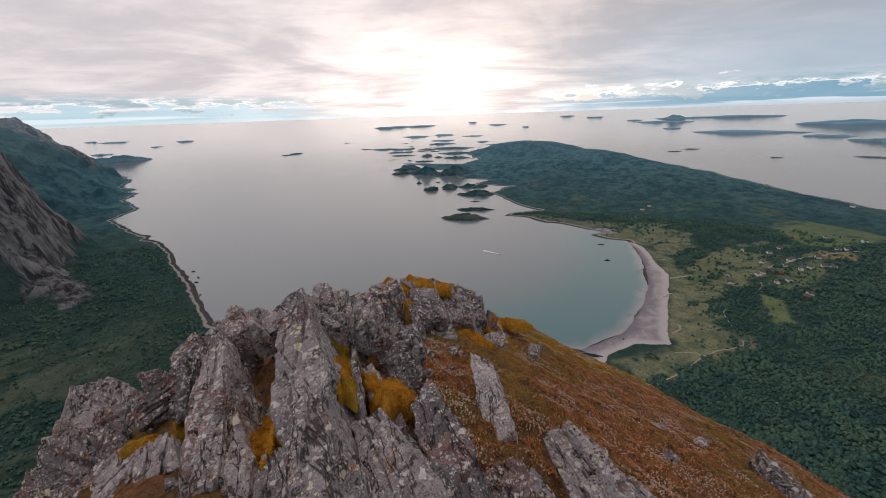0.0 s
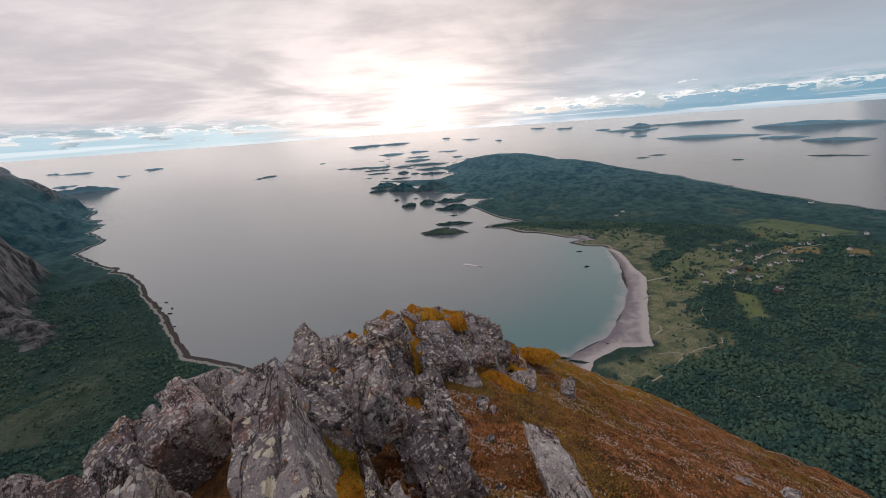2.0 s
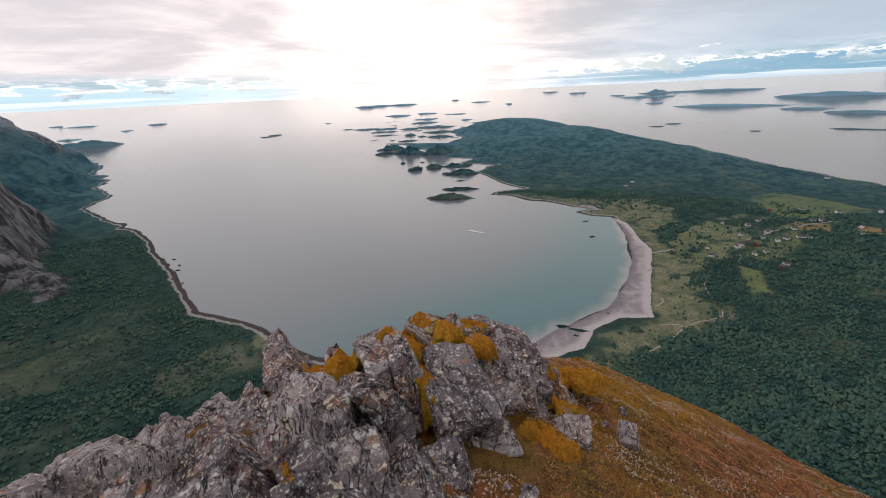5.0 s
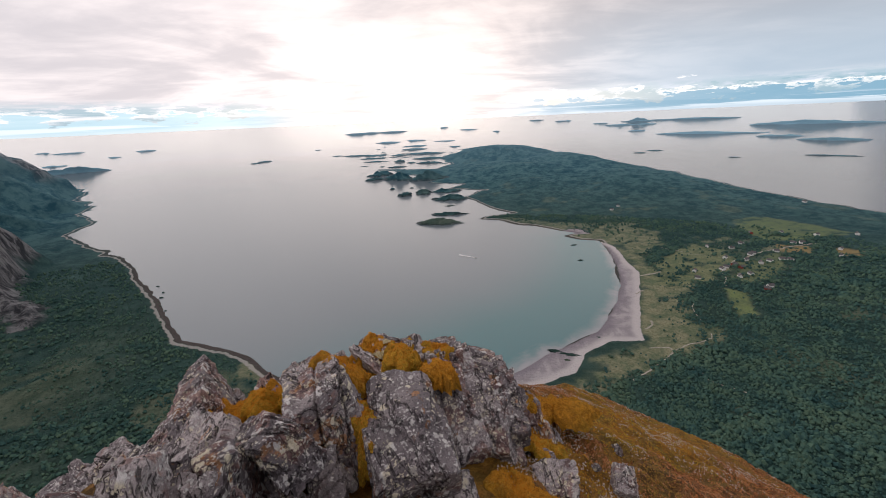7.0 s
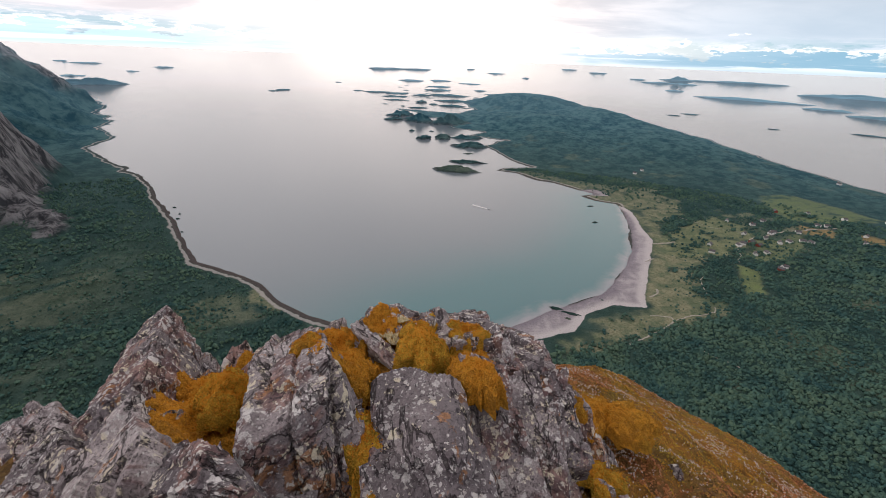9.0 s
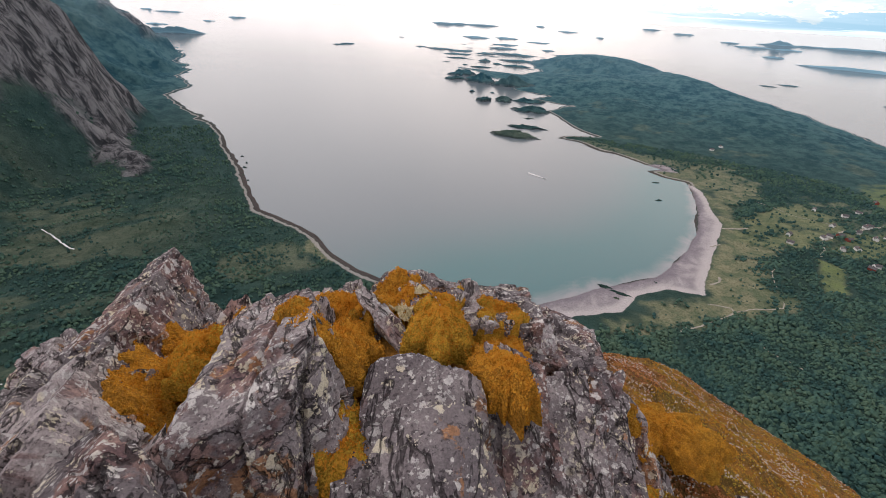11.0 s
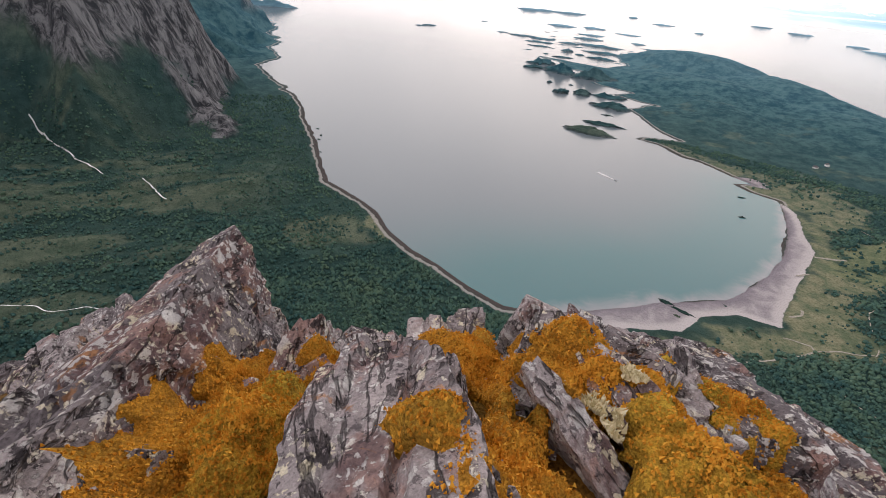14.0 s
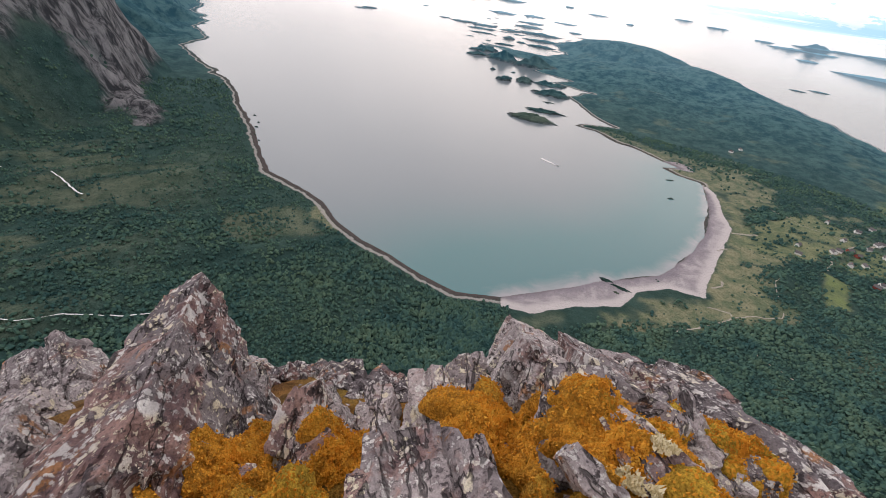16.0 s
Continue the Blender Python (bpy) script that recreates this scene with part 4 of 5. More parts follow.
WEST_SIDE = [((-5.84, 5.40, -2.19), (-5.38, 4.30, -3.41), 0.95, 1.59, 1.10, 16), ((-4.71, 4.90, -2.13), (-4.55, 4.40, -2.60), 1.00, 1.20, 0.90, 17), ((-2.99, 3.90, -0.86), (-2.89, 3.50, -1.20), 0.16, 0.31, 0.50, 18),
             ((-3.79, 4.40, -1.35), (-3.62, 4.00, -1.77), 0.37, 0.55, 0.60, 19), ((-2.82, 3.00, -1.09), (-2.58, 2.50, -1.35), 0.28, 0.57, 0.60, 20), ((-3.37, 3.10, -1.36), (-3.19, 2.80, -1.50), 0.35, 0.42, 0.40, 21),
             ((-4.79, 4.00, -1.91), (-4.54, 3.40, -2.42), 0.82, 1.40, 0.80, 25), ((-2.70, 4.40, -0.47), (-2.40, 4.00, -0.50), 0.16, 0.28, 0.50, 26), ((-3.48, 4.60, -1.01), (-2.86, 4.00, -0.89), 0.52, 0.65, 0.60, 27),
             ((-3.56, 5.00, -1.19), (-3.23, 4.60, -1.19), 0.25, 0.45, 0.50, 28)]
WEST_STEPS = [((-2.47, 5.00, -0.81), (-2.24, 4.60, -0.84), 0.23, 0.32, 0.50, 29), ((-2.14, 4.80, -0.65), (-1.85, 4.20, -0.65), 0.27, 0.32, 0.50, 30), ((-1.95, 4.40, -0.71), (-1.72, 3.90, -0.68), 0.29, 0.38, 0.50, 31),
              ((-1.69, 5.30, -0.99), (-1.19, 4.60, -0.74), 0.27, 0.42, 0.60, 56), ((-2.14, 5.70, -1.25), (-2.03, 5.40, -1.33), 0.26, 0.36, 0.60, 57), ((-2.79, 5.90, -1.55), (-2.02, 5.00, -1.21), 0.64, 0.71, 0.80, 58),
              ((-3.70, 6.30, -1.97), (-2.81, 5.40, -1.60), 0.73, 0.77, 0.80, 59), ((-5.66, 8.60, -3.98), (-4.74, 8.00, -3.84), 0.69, 0.88, 0.70, 61), ((-1.71, 5.60, -0.82), (-1.67, 5.30, -0.97), 0.16, 0.23, 0.50, 35)]
MIDDLE_BLOCKS = [((-1.15, 4.30, -0.36), (-1.00, 3.85, -0.40), 0.24, 0.34, 0.50, 32), ((-0.52, 4.30, -0.73), (-0.48, 3.90, -0.66), 0.20, 0.23, 0.40, 33), ((-1.19, 5.00, -0.90), (-1.11, 4.60, -0.89), 0.32, 0.34, 0.30, 34),
                 ((-1.50, 5.75, -0.95), (-1.41, 5.35, -1.06), 0.44, 0.46, 0.70, 36), ((-1.32, 5.30, -0.93), (-1.12, 4.95, -1.02), 0.47, 0.49, 0.60, 37), ((-1.44, 5.90, -1.12), (-1.38, 5.60, -1.53), 0.17, 0.31, 0.50, 38),
                 ((-1.00, 5.61, -1.35), (-0.82, 5.12, -1.25), 0.37, 0.30, 0.50, 39), ((-0.74, 5.30, -1.49), (-0.65, 5.00, -1.49), 0.07, 0.13, 0.30, 40), ((-1.21, 5.99, -1.41), (-1.10, 5.69, -1.46), 0.11, 0.16, 0.35, 41),
                 ((-1.04, 6.30, -1.60), (-0.98, 6.00, -1.81), 0.19, 0.32, 0.40, 42)]
LOW_BLOCKS = [((-0.95, 6.43, -1.58), (-0.81, 6.29, -1.84), 0.17, 0.20, 0.30, 43), ((-1.18, 6.70, -1.63), (-1.13, 6.55, -1.77), 0.07, 0.12, 0.25, 44), ((-0.60, 5.78, -1.53), (-0.58, 5.48, -1.58), 0.33, 0.39, 0.40, 45),
              ((-0.08, 6.25, -1.87), (-0.09, 6.00, -1.91), 0.37, 0.42, 0.30, 46), ((0.88, 6.75, -2.32), (0.85, 6.50, -2.37), 0.44, 0.36, 0.15, 52), ((1.74, 7.00, -2.77), (1.69, 6.85, -2.82), 0.23, 0.22, 0.12, 53),
              ((0.10, 5.50, -1.78), (0.01, 5.30, -1.79), 0.15, 0.15, 0.15, 54), ((-0.38, 5.60, -1.76), (-0.21, 5.20, -1.68), 0.08, 0.11, 0.12, 55)]
SUMMIT_SLABS = [((-0.64, 7.08, -1.48), (-0.38, 6.12, -1.56), 0.44, 0.60, 0.75, 47), ((-0.98, 7.10, -1.54), (-1.00, 6.70, -1.89), 0.31, 0.33, 0.60, 48), ((-0.18, 7.28, -1.50), (0.04, 6.50, -1.80), 0.32, 0.40, 0.70, 49),
                ((0.59, 7.40, -2.14), (0.47, 6.75, -2.37), 0.24, 0.36, 0.50, 50), ((0.90, 8.00, -2.47), (0.98, 7.30, -2.78), 0.12, 0.51, 0.50, 51), ((0.26, 7.30, -1.72), (0.34, 6.65, -1.92), 0.22, 0.30, 0.60, 65),
                ((0.50, 7.75, -1.98), (0.55, 7.05, -2.12), 0.20, 0.36, 0.70, 66), ((-0.97, 7.02, -1.35), (-0.94, 6.82, -1.65), 0.04, 0.16, 0.25, 67), ((-0.94, 7.10, -1.50), (-0.92, 6.40, -1.62), 0.22, 0.30, 0.60, 68)]
SUMMIT_KNOBS = [((-0.76, 8.03, -1.66), (-0.76, 7.70, -1.68), 0.22, 0.34, 0.45, 70), ((-0.92, 7.86, -1.64), (-0.90, 7.62, -1.70), 0.14, 0.22, 0.40, 71), ((-0.83, 7.86, -1.58), (-0.58, 7.48, -1.54), 0.10, 0.20, 0.30, 72),
                ((-1.22, 7.53, -1.58), (-1.14, 7.30, -1.72), 0.04, 0.20, 0.25, 73), ((-0.95, 7.47, -1.44), (-0.66, 7.26, -1.56), 0.06, 0.14, 0.25, 74), ((-0.45, 8.10, -1.74), (-0.30, 7.75, -1.74), 0.24, 0.32, 0.40, 75),
                ((0.10, 8.25, -1.96), (0.12, 7.85, -1.92), 0.25, 0.36, 0.50, 76), ((-1.50, 8.05, -1.97), (-1.40, 7.70, -2.06), 0.20, 0.30, 0.40, 77), ((-1.30, 8.20, -1.98), (-1.24, 7.90, -2.06), 0.14, 0.24, 0.40, 78)]
FAR_EDGE = [((-0.86, 9.55, -2.86), (-0.76, 8.20, -1.90), 0.30, 0.46, 0.60, 80), ((-0.45, 9.25, -2.62), (-0.45, 8.05, -1.78), 0.48, 0.50, 0.60, 81), ((-0.04, 8.75, -2.18), (-0.08, 7.95, -1.80), 0.46, 0.46, 0.60, 82),
            ((0.44, 8.32, -2.10), (0.30, 7.75, -1.98), 0.36, 0.42, 0.60, 83), ((0.62, 8.50, -2.36), (0.60, 7.95, -2.30), 0.34, 0.42, 0.60, 84), ((-0.25, 9.00, -2.45), (-0.20, 8.30, -2.00), 0.40, 0.40, 0.50, 85)]
WEST_BLADE = [((-2.97, 8.16, -1.94), (-2.32, 6.85, -1.72), 0.26, 0.38, 1.10, 90), ((-3.22, 7.75, -2.40), (-2.80, 6.75, -2.15), 0.20, 0.40, 1.00, 91), ((-2.48, 7.97, -2.18), (-2.34, 7.72, -2.42), 0.06, 0.22, 0.40, 92),
              ((-3.62, 7.50, -2.42), (-2.95, 6.85, -2.30), 0.24, 0.40, 0.70, 93), ((-1.97, 7.74, -1.88), (-1.93, 7.48, -2.08), 0.11, 0.24, 0.30, 94), ((-2.00, 8.00, -2.20), (-1.90, 7.68, -2.20), 0.10, 0.22, 0.30, 95),
              ((-1.72, 8.00, -2.14), (-1.65, 7.68, -2.10), 0.14, 0.24, 0.35, 96), ((-2.66, 8.00, -2.36), (-2.29, 7.60, -2.17), 0.20, 0.23, 0.50, 60), ((-2.12, 7.90, -2.17), (-1.90, 7.60, -1.98), 0.17, 0.20, 0.40, 62)]
BELOW = [((-3.30, 10.40, -6.10), (-3.10, 9.80, -6.40), 0.60, 1.10, 1.20, 97), ((-8.00, 14.20, -11.40), (-7.60, 13.60, -12.20), 0.50, 1.40, 1.60, 98), ((-7.60, 8.90, -6.50), (-7.00, 8.20, -7.40), 0.50, 0.90, 1.20, 99)]
LOW_WEST = [((-2.25, 6.70, -1.67), (-1.70, 6.10, -1.30), 0.40, 0.45, 0.60, 110),
            ((-3.00, 6.95, -2.13), (-2.26, 6.30, -1.64), 0.51, 0.50, 0.60, 111),
            ((-1.54, 6.35, -1.32), (-1.24, 6.00, -1.12), 0.23, 0.29, 0.40, 112),
            ((-1.53, 6.45, -1.56), (-1.37, 6.25, -1.45), 0.29, 0.23, 0.20, 113),
            ((-2.10, 6.92, -1.78), (-2.04, 6.80, -1.87), 0.16, 0.25, 0.18, 114)]
for number, row in enumerate(START_SLABS + START_BLOCKS + WEST_SIDE + WEST_STEPS + MIDDLE_BLOCKS + LOW_BLOCKS + SUMMIT_SLABS + SUMMIT_KNOBS + FAR_EDGE + WEST_BLADE + LOW_WEST + BELOW):
    slab(*row, name="rock_slab" if row[4] > 0.75 else "rock", label=GREY if number % 3 else DARK)
slab((-1.50, 7.50, -1.58), (-1.10, 6.60, -1.24), 0.30, 0.58, 0.56, 60, "boulder", BOULDER)


def stone_pose(x, y, size, seed, z=None):
    z = float(ridge_height(np.array([x]), np.array([y]))[0]) if z is None else z
    return pose(x, y, z + size * 0.12, seed * 37 % 40 - 20, seed * 53 % 40 - 20, seed * 71 % 360)


def stone(x, y, size, seed, z=None, label="small grey stone bedded in the heath"):
    ob = new("stone", rock_mesh("stone", (size, size * 0.8, size * 0.75), 0.7, seed, 8 if size > 0.13 else 5))
    ob.matrix_world = stone_pose(x, y, size, seed, z)
    return tagged(ob, label, "stone", "stones on the ridge")


def rubble(rows, label):
    """Small broken stones past counting, joined into one mesh."""
    verts, faces, n = [], [], 0
    for x, y, size, seed in rows:
        me = rock_mesh("rubble", (size, size * 0.8, size * 0.75), 0.7, seed, 5)
        me.transform(stone_pose(x, y, size, seed))
        co, quads = np.empty(len(me.vertices) * 3), np.empty(len(me.loops), np.int32)
        me.vertices.foreach_get("co", co)
        me.loops.foreach_get("vertex_index", quads)
        bpy.data.meshes.remove(me)
        verts.append(co.reshape(-1, 3))
        faces.append(quads.reshape(-1, 4) + n)
        n += len(verts[-1])
    tagged(new("rubble", mesh_from("rubble", np.concatenate(verts), np.concatenate(faces), ROCK, False)), label, "rubble", kind="stuff")


STONES = [(-0.21, 2.13, 0.17), (0.92, 7.05, 0.17), (1.13, 7.03, 0.15), (2.1, 7.75, 0.16), (1.0, 6.55, 0.13), (0.15, 5.3, 0.12), (-2.3, 7.08, 0.19), (1.55, 7.2, 0.10), (0.62, 6.2, 0.14), (3.4, 5.2, 0.22), (4.2, 5.3, 0.26), (2.9, 4.1, 0.18)]
for number, (x, y, size) in enumerate(STONES):
    stone(x, y, size, 300 + number)
rng = np.random.default_rng(5)
for number in range(60):
    y = rng.uniform(1.2, 8.4)
    x = rng.uniform(-3.0, -0.3) - 0.05 * y
    stone(x, y, rng.uniform(0.07, 0.20), 400 + number, label="broken grey rock wedged between the slabs")

for number in range(110):
    x, y, size = rng.uniform(-2.4, 0.5), rng.uniform(7.45, 8.3), rng.uniform(0.05, 0.15)
    stone(x, y, size, 600 + number, float(ridge_height(np.array([x]), np.array([y]))[0]) - 0.03 - 0.1 * size, label="jagged grey rubble along the edge of the ridge")
rubble([(rng.uniform(-3.4, 0.9), rng.uniform(8.2, 9.1), rng.uniform(0.08, 0.28), 1000 + number) for number in range(150)], "jagged grey rubble below the edge of the ridge")
for number in range(40):
    stone(rng.uniform(-5.5, -2.4), rng.uniform(2.5, 8.0), rng.uniform(0.10, 0.36), 700 + number, label="broken grey rock on the steep side of the ridge")

rubble([(rng.uniform(-3.3, 0.0), rng.uniform(1.6, 7.6), rng.uniform(0.05, 0.15), 800 + number) for number in range(200)], "small broken grey stones among the slabs")

# ---- moss ----


def rock_tops():
    """The height of the ridge with its rocks, on a fine grid, a little softened: what moss can lie on."""
    gx, gy = np.arange(-3.9, 1.6, 0.03), np.arange(1.0, 9.2, 0.03)
    x, y = np.meshgrid(gx, gy)
    h = ridge_height(x.ravel(), y.ravel())
    for ob in scene.objects:
        if ob.name.split(".")[0] not in ("rock", "rock_slab", "boulder", "stone", "rubble"):
            continue
        co = np.empty(len(ob.data.vertices) * 3)
        ob.data.vertices.foreach_get("co", co)
        m = np.array(ob.matrix_world)
        co = co.reshape(-1, 3) @ m[:3, :3].T + m[:3, 3]
        i, j = np.round((co[:, 0] - gx[0]) / 0.03).astype(int), np.round((co[:, 1] - gy[0]) / 0.03).astype(int)
        ok = (i >= 0) & (j >= 0) & (i < len(gx)) & (j < len(gy))
        np.maximum.at(h, j[ok] * len(gx) + i[ok], co[ok, 2])
    h = h.reshape(x.shape)
    for _ in range(3):
        e = np.pad(h, 1, mode="edge")
        h = sum(e[1 + a:e.shape[0] - 1 + a, 1 + b:e.shape[1] - 1 + b] for a in (-1, 0, 1) for b in (-1, 0, 1)) / 9
    return gx, gy, h


TOPS = rock_tops()


def top_at(x, y):
    gx, gy, h = TOPS
    u, v = np.clip((x - gx[0]) / 0.03, 0, len(gx) - 1.01), np.clip((y - gy[0]) / 0.03, 0, len(gy) - 1.01)
    i, j = u.astype(int), v.astype(int)
    u, v = u - i, v - j
    return (h[j, i] * (1 - u) + h[j, i + 1] * u) * (1 - v) + (h[j + 1, i] * (1 - u) + h[j + 1, i + 1] * u) * v


def cushion(cx, cy, top, rx, ry, turn, seed, mat):
    rx, ry = rx * 1.05, ry * 1.0
    rings, cols = 26, 72
    v, k = np.meshgrid(np.linspace(0, 1, rings) ** 0.8, np.arange(cols) / cols * 2 * np.pi, indexing="ij")
    v, k = v.ravel(), k.ravel()
    edge = 1 + 0.80 * fbm(np.stack([np.cos(k) * 2.2, np.sin(k) * 2.2, 0 * k + seed], 1), 3, 0.6, seed)
    lx, ly = rx * v * np.cos(k) * edge, ry * v * np.sin(k) * edge
    c, s = math.cos(radians(turn)), math.sin(radians(turn))
    x, y = lx * c - ly * s, lx * s + ly * c
    q = np.stack([x + cx, y + cy, 0 * x], 1)
    plan = top - 0.29 * y - 0.12 * x
    lie = np.clip(top_at(x + cx, y + cy), plan - 0.22, plan + 0.05)
    lump = 0.15 * np.abs(fbm(q / 0.17, 2, 0.4, seed)) + 0.05 * np.abs(fbm(q / 0.045, 2, 0.5, seed + 1)) - 0.055
    z = np.maximum(lie, plan - 0.10 - 0.10 * v) + 0.05 * np.sqrt(np.maximum(1 - v**2, 0)) - 0.07 * smooth(v, 0.85, 1.0) + lump - top
    me = mesh_from("cushion", np.stack([x, y, z], 1), grid_faces(rings, cols, True), mat)
    ob = new("moss_cushion", me)
    ob.location = (cx, cy, top)
    tagged(ob, "soft cushion of orange and golden moss between rocks", "moss", "moss cushions")
    # the sprigs that make its surface
    r = np.random.default_rng(seed)
    count = int(min(5500, 24000 * rx * ry * 3.1))
    i = r.integers(0, len(x), count * 2)
    i = i[v[i] < 0.97][:count]
    base = np.stack([x, y, z], 1)[i] + r.normal(0, 0.006, (len(i), 3))
    sprigs("moss_fur", base, r, 0.0056, 0.0046, SPRIG, ob)


def sprigs(name, base, r, wide, tall, mat, parent=None, small=None):
    """Little three-sided tufts standing on the given places."""
    n = len(base)
    turn = r.uniform(0, 2 * np.pi, n)
    s = r.uniform(0.6, 1.35, n) * (small if small is not None else 1.0)
    out = [base + np.stack([np.cos(turn + a) * wide * s, np.sin(turn + a) * wide * s, np.full(n, -0.004)], 1) for a in (0, 2.1, 4.2)]
    out.append(base + np.stack([r.normal(0, 0.5, n) * tall * s, r.normal(0, 0.5, n) * tall * s, tall * s], 1))
    verts = np.stack(out, 1).reshape(-1, 3)
    f = np.array([[0, 1, 3], [1, 2, 3], [2, 0, 3]])
    faces = (np.arange(n)[:, None, None] * 4 + f).reshape(-1, 3)
    ob = new(name, mesh_from(name, verts, faces, mat, False))
    if parent is not None:
        ob.parent = parent
    return tagged(ob, kind="stuff")


SPRIG = tuft_material("moss_sprigs", [(0.33, 0.130, 0.015), (0.56, 0.245, 0.026), (0.70, 0.340, 0.042), (0.60, 0.355, 0.055)], 1.0)
CUSHIONS = [(-0.98, 2.92, -0.23, 0.19, 0.50, 18), (-0.52, 2.85, -0.40, 0.20, 0.34, 20), (-1.32, 2.35, -0.42, 0.18, 0.42, 15), (-3.2, 3.4, -1.50, 0.36, 0.34, 0), (-0.2, 1.85, -0.66, 0.12, 0.26, 10), (-1.93, 7.00, -1.75, 0.29, 0.48, 30),
            (-1.72, 7.1, -1.58, 0.20, 0.26, 20), (-0.97, 7.14, -1.36, 0.24, 0.26, 10), (-1.15, 7.72, -1.69, 0.26, 0.30, 0), (-0.47, 7.36, -1.37, 0.17, 0.25, 15), (-0.76, 7.64, -1.51, 0.20, 0.22, 0)]
MORE_CUSHIONS = [(-0.10, 7.12, -1.38, 0.15, 0.32, 12), (-0.48, 7.76, -1.58, 0.14, 0.20, 0), (-0.78, 7.85, -1.61, 0.20, 0.14, 0), (0.02, 7.52, -1.70, 0.14, 0.32, 15), (-0.75, 6.62, -1.60, 0.10, 0.24, 10), (-1.15, 6.4, -1.72, 0.16, 0.26, 0),
                 (-2.12, 7.42, -1.90, 0.16, 0.24, 20), (0.85, 7.2, -2.52, 0.3, 0.26, 0), (0.5, 6.3, -2.05, 0.26, 0.3, 0), (-1.75, 7.55, -1.90, 0.16, 0.2, 0), (-0.1, 7.9, -1.82, 0.2, 0.24, 0)]
LOWER_CUSHIONS = [(-1.72, 6.62, -1.74, 0.22, 0.32, 20), (-1.50, 5.15, -1.02, 0.12, 0.20, 10), (-1.20, 4.75, -0.98, 0.22, 0.16, 0), (-0.88, 4.95, -1.36, 0.20, 0.20, 0), (-0.62, 5.75, -1.74, 0.10, 0.10, 0), (-0.70, 6.55, -1.72, 0.12, 0.30, 8), (1.30, 7.9, -2.60, 0.50, 0.36, 20)]
for number, row in enumerate(CUSHIONS + MORE_CUSHIONS + LOWER_CUSHIONS):
    cushion(*row, 500 + number, MOSS if number % 3 else MOSS_GOLD)


def heath_cover():
    r = np.random.default_rng(12)
    n = 240000
    x, y = -0.9 + 10.4 * r.uniform(0, 1, n) ** 1.35, r.uniform(0.8, 13.5, n)
    keep = (np.hypot(x, y) < 13.5) & (r.uniform(0, 1, n) < np.clip(1.5 - np.hypot(x, y - 4) / 11, 0.2, 1))
    keep &= (x > 0.25) | (y < 5.7)
    x, y = x[keep], y[keep]
    z = ridge_height(x, y)
    b = np.stack([x, y, z], 1)
    red = value_noise(flat3(x, y) / 0.8, 77) + 0.35 * r.normal(0, 0.3, len(x))
    pale = fbm(flat3(x * 0.8 + y * 0.6, y * 0.8 - x * 0.6) / 0.33, 4, 0.62, 79) + 0.1 * r.normal(0, 1, len(x))
    m = mossiness(x, y)
    groups = (("heather_sprigs", (m < 0.5) & (red > 0.36), [(0.07, 0.030, 0.020), (0.34, 0.135, 0.060), (0.58, 0.260, 0.095), (0.56, 0.34, 0.22)], "rusty brown heather sprigs"),
              ("crowberry_sprigs", (m < 0.5) & (red <= 0.36), [(0.07, 0.050, 0.022), (0.30, 0.185, 0.055), (0.48, 0.27, 0.070), (0.27, 0.21, 0.065)], "low olive crowberry sprigs"),
              ("moss_cover", m >= 0.5, [(0.20, 0.09, 0.022), (0.54, 0.24, 0.034), (0.60, 0.32, 0.05), (0.46, 0.34, 0.05), (0.34, 0.32, 0.06)], "golden moss over the ridge"))
    for name, which, colours, label in groups:
        ob = sprigs(name, b[which], r, 0.0115, 0.017, tuft_material(name, colours, 1.4), small=(np.clip(0.45 + 0.25 * np.hypot(x + 1, y - 6.5), 0.3, 1) * np.where(m >= 0.5, 0.7, 1.0))[which])
        tagged(ob, label, "heath")
    white = (m < 0.85) & (pale > 0.14) & (r.uniform(0, 1, len(x)) < 0.5)
    ob = sprigs("pale_lichen", b[white] + (0, 0, 0.020), r, 0.0095, 0.010, tuft_material("pale_lichen", [(0.42, 0.36, 0.30), (0.66, 0.58, 0.50), (0.55, 0.42, 0.36)]))
    tagged(ob, "pale flowers and lichen scattered over the heath", "lichen")


heath_cover()


def pale_tufts(cx, cy, rx, ry, count, seed):
    """A clump of cream-coloured lichen growing on the moss."""
    r = np.random.default_rng(seed)
    a, d = r.uniform(0, 2 * np.pi, count), r.uniform(0, 1, count) ** 0.7
    x, y = cx + rx * d * np.cos(a), cy + ry * d * np.sin(a)
    keep = fbm(flat3(x, y) / 0.05, 3, 0.6, seed) > -0.05
    b = np.stack([x - cx, y - cy, top_at(x, y) + 0.035], 1)[keep]
    ob = sprigs("lichen_tuft", b, r, 0.008, 0.014, PALE)
    ob.location = (cx, cy, 0)
    tagged(ob, "cream-coloured lichen tuft growing on golden moss", "lichen", kind="stuff")


PALE = tuft_material("cream_lichen", [(0.42, 0.36, 0.20), (0.62, 0.55, 0.36), (0.72, 0.66, 0.48)])
for number, row in enumerate([(-0.84, 7.53, 0.06, 0.07), (-0.74, 7.50, 0.05, 0.06), (-0.68, 7.44, 0.04, 0.06), (-1.20, 7.74, 0.05, 0.04), (-0.62, 7.62, 0.04, 0.04)]):
    pale_tufts(*row, 260, 70 + number)

# ---- woods, village, tracks ----


def ground_at(x, y):
    return SEA + land(np.asarray(x, float), np.asarray(y, float))[0]


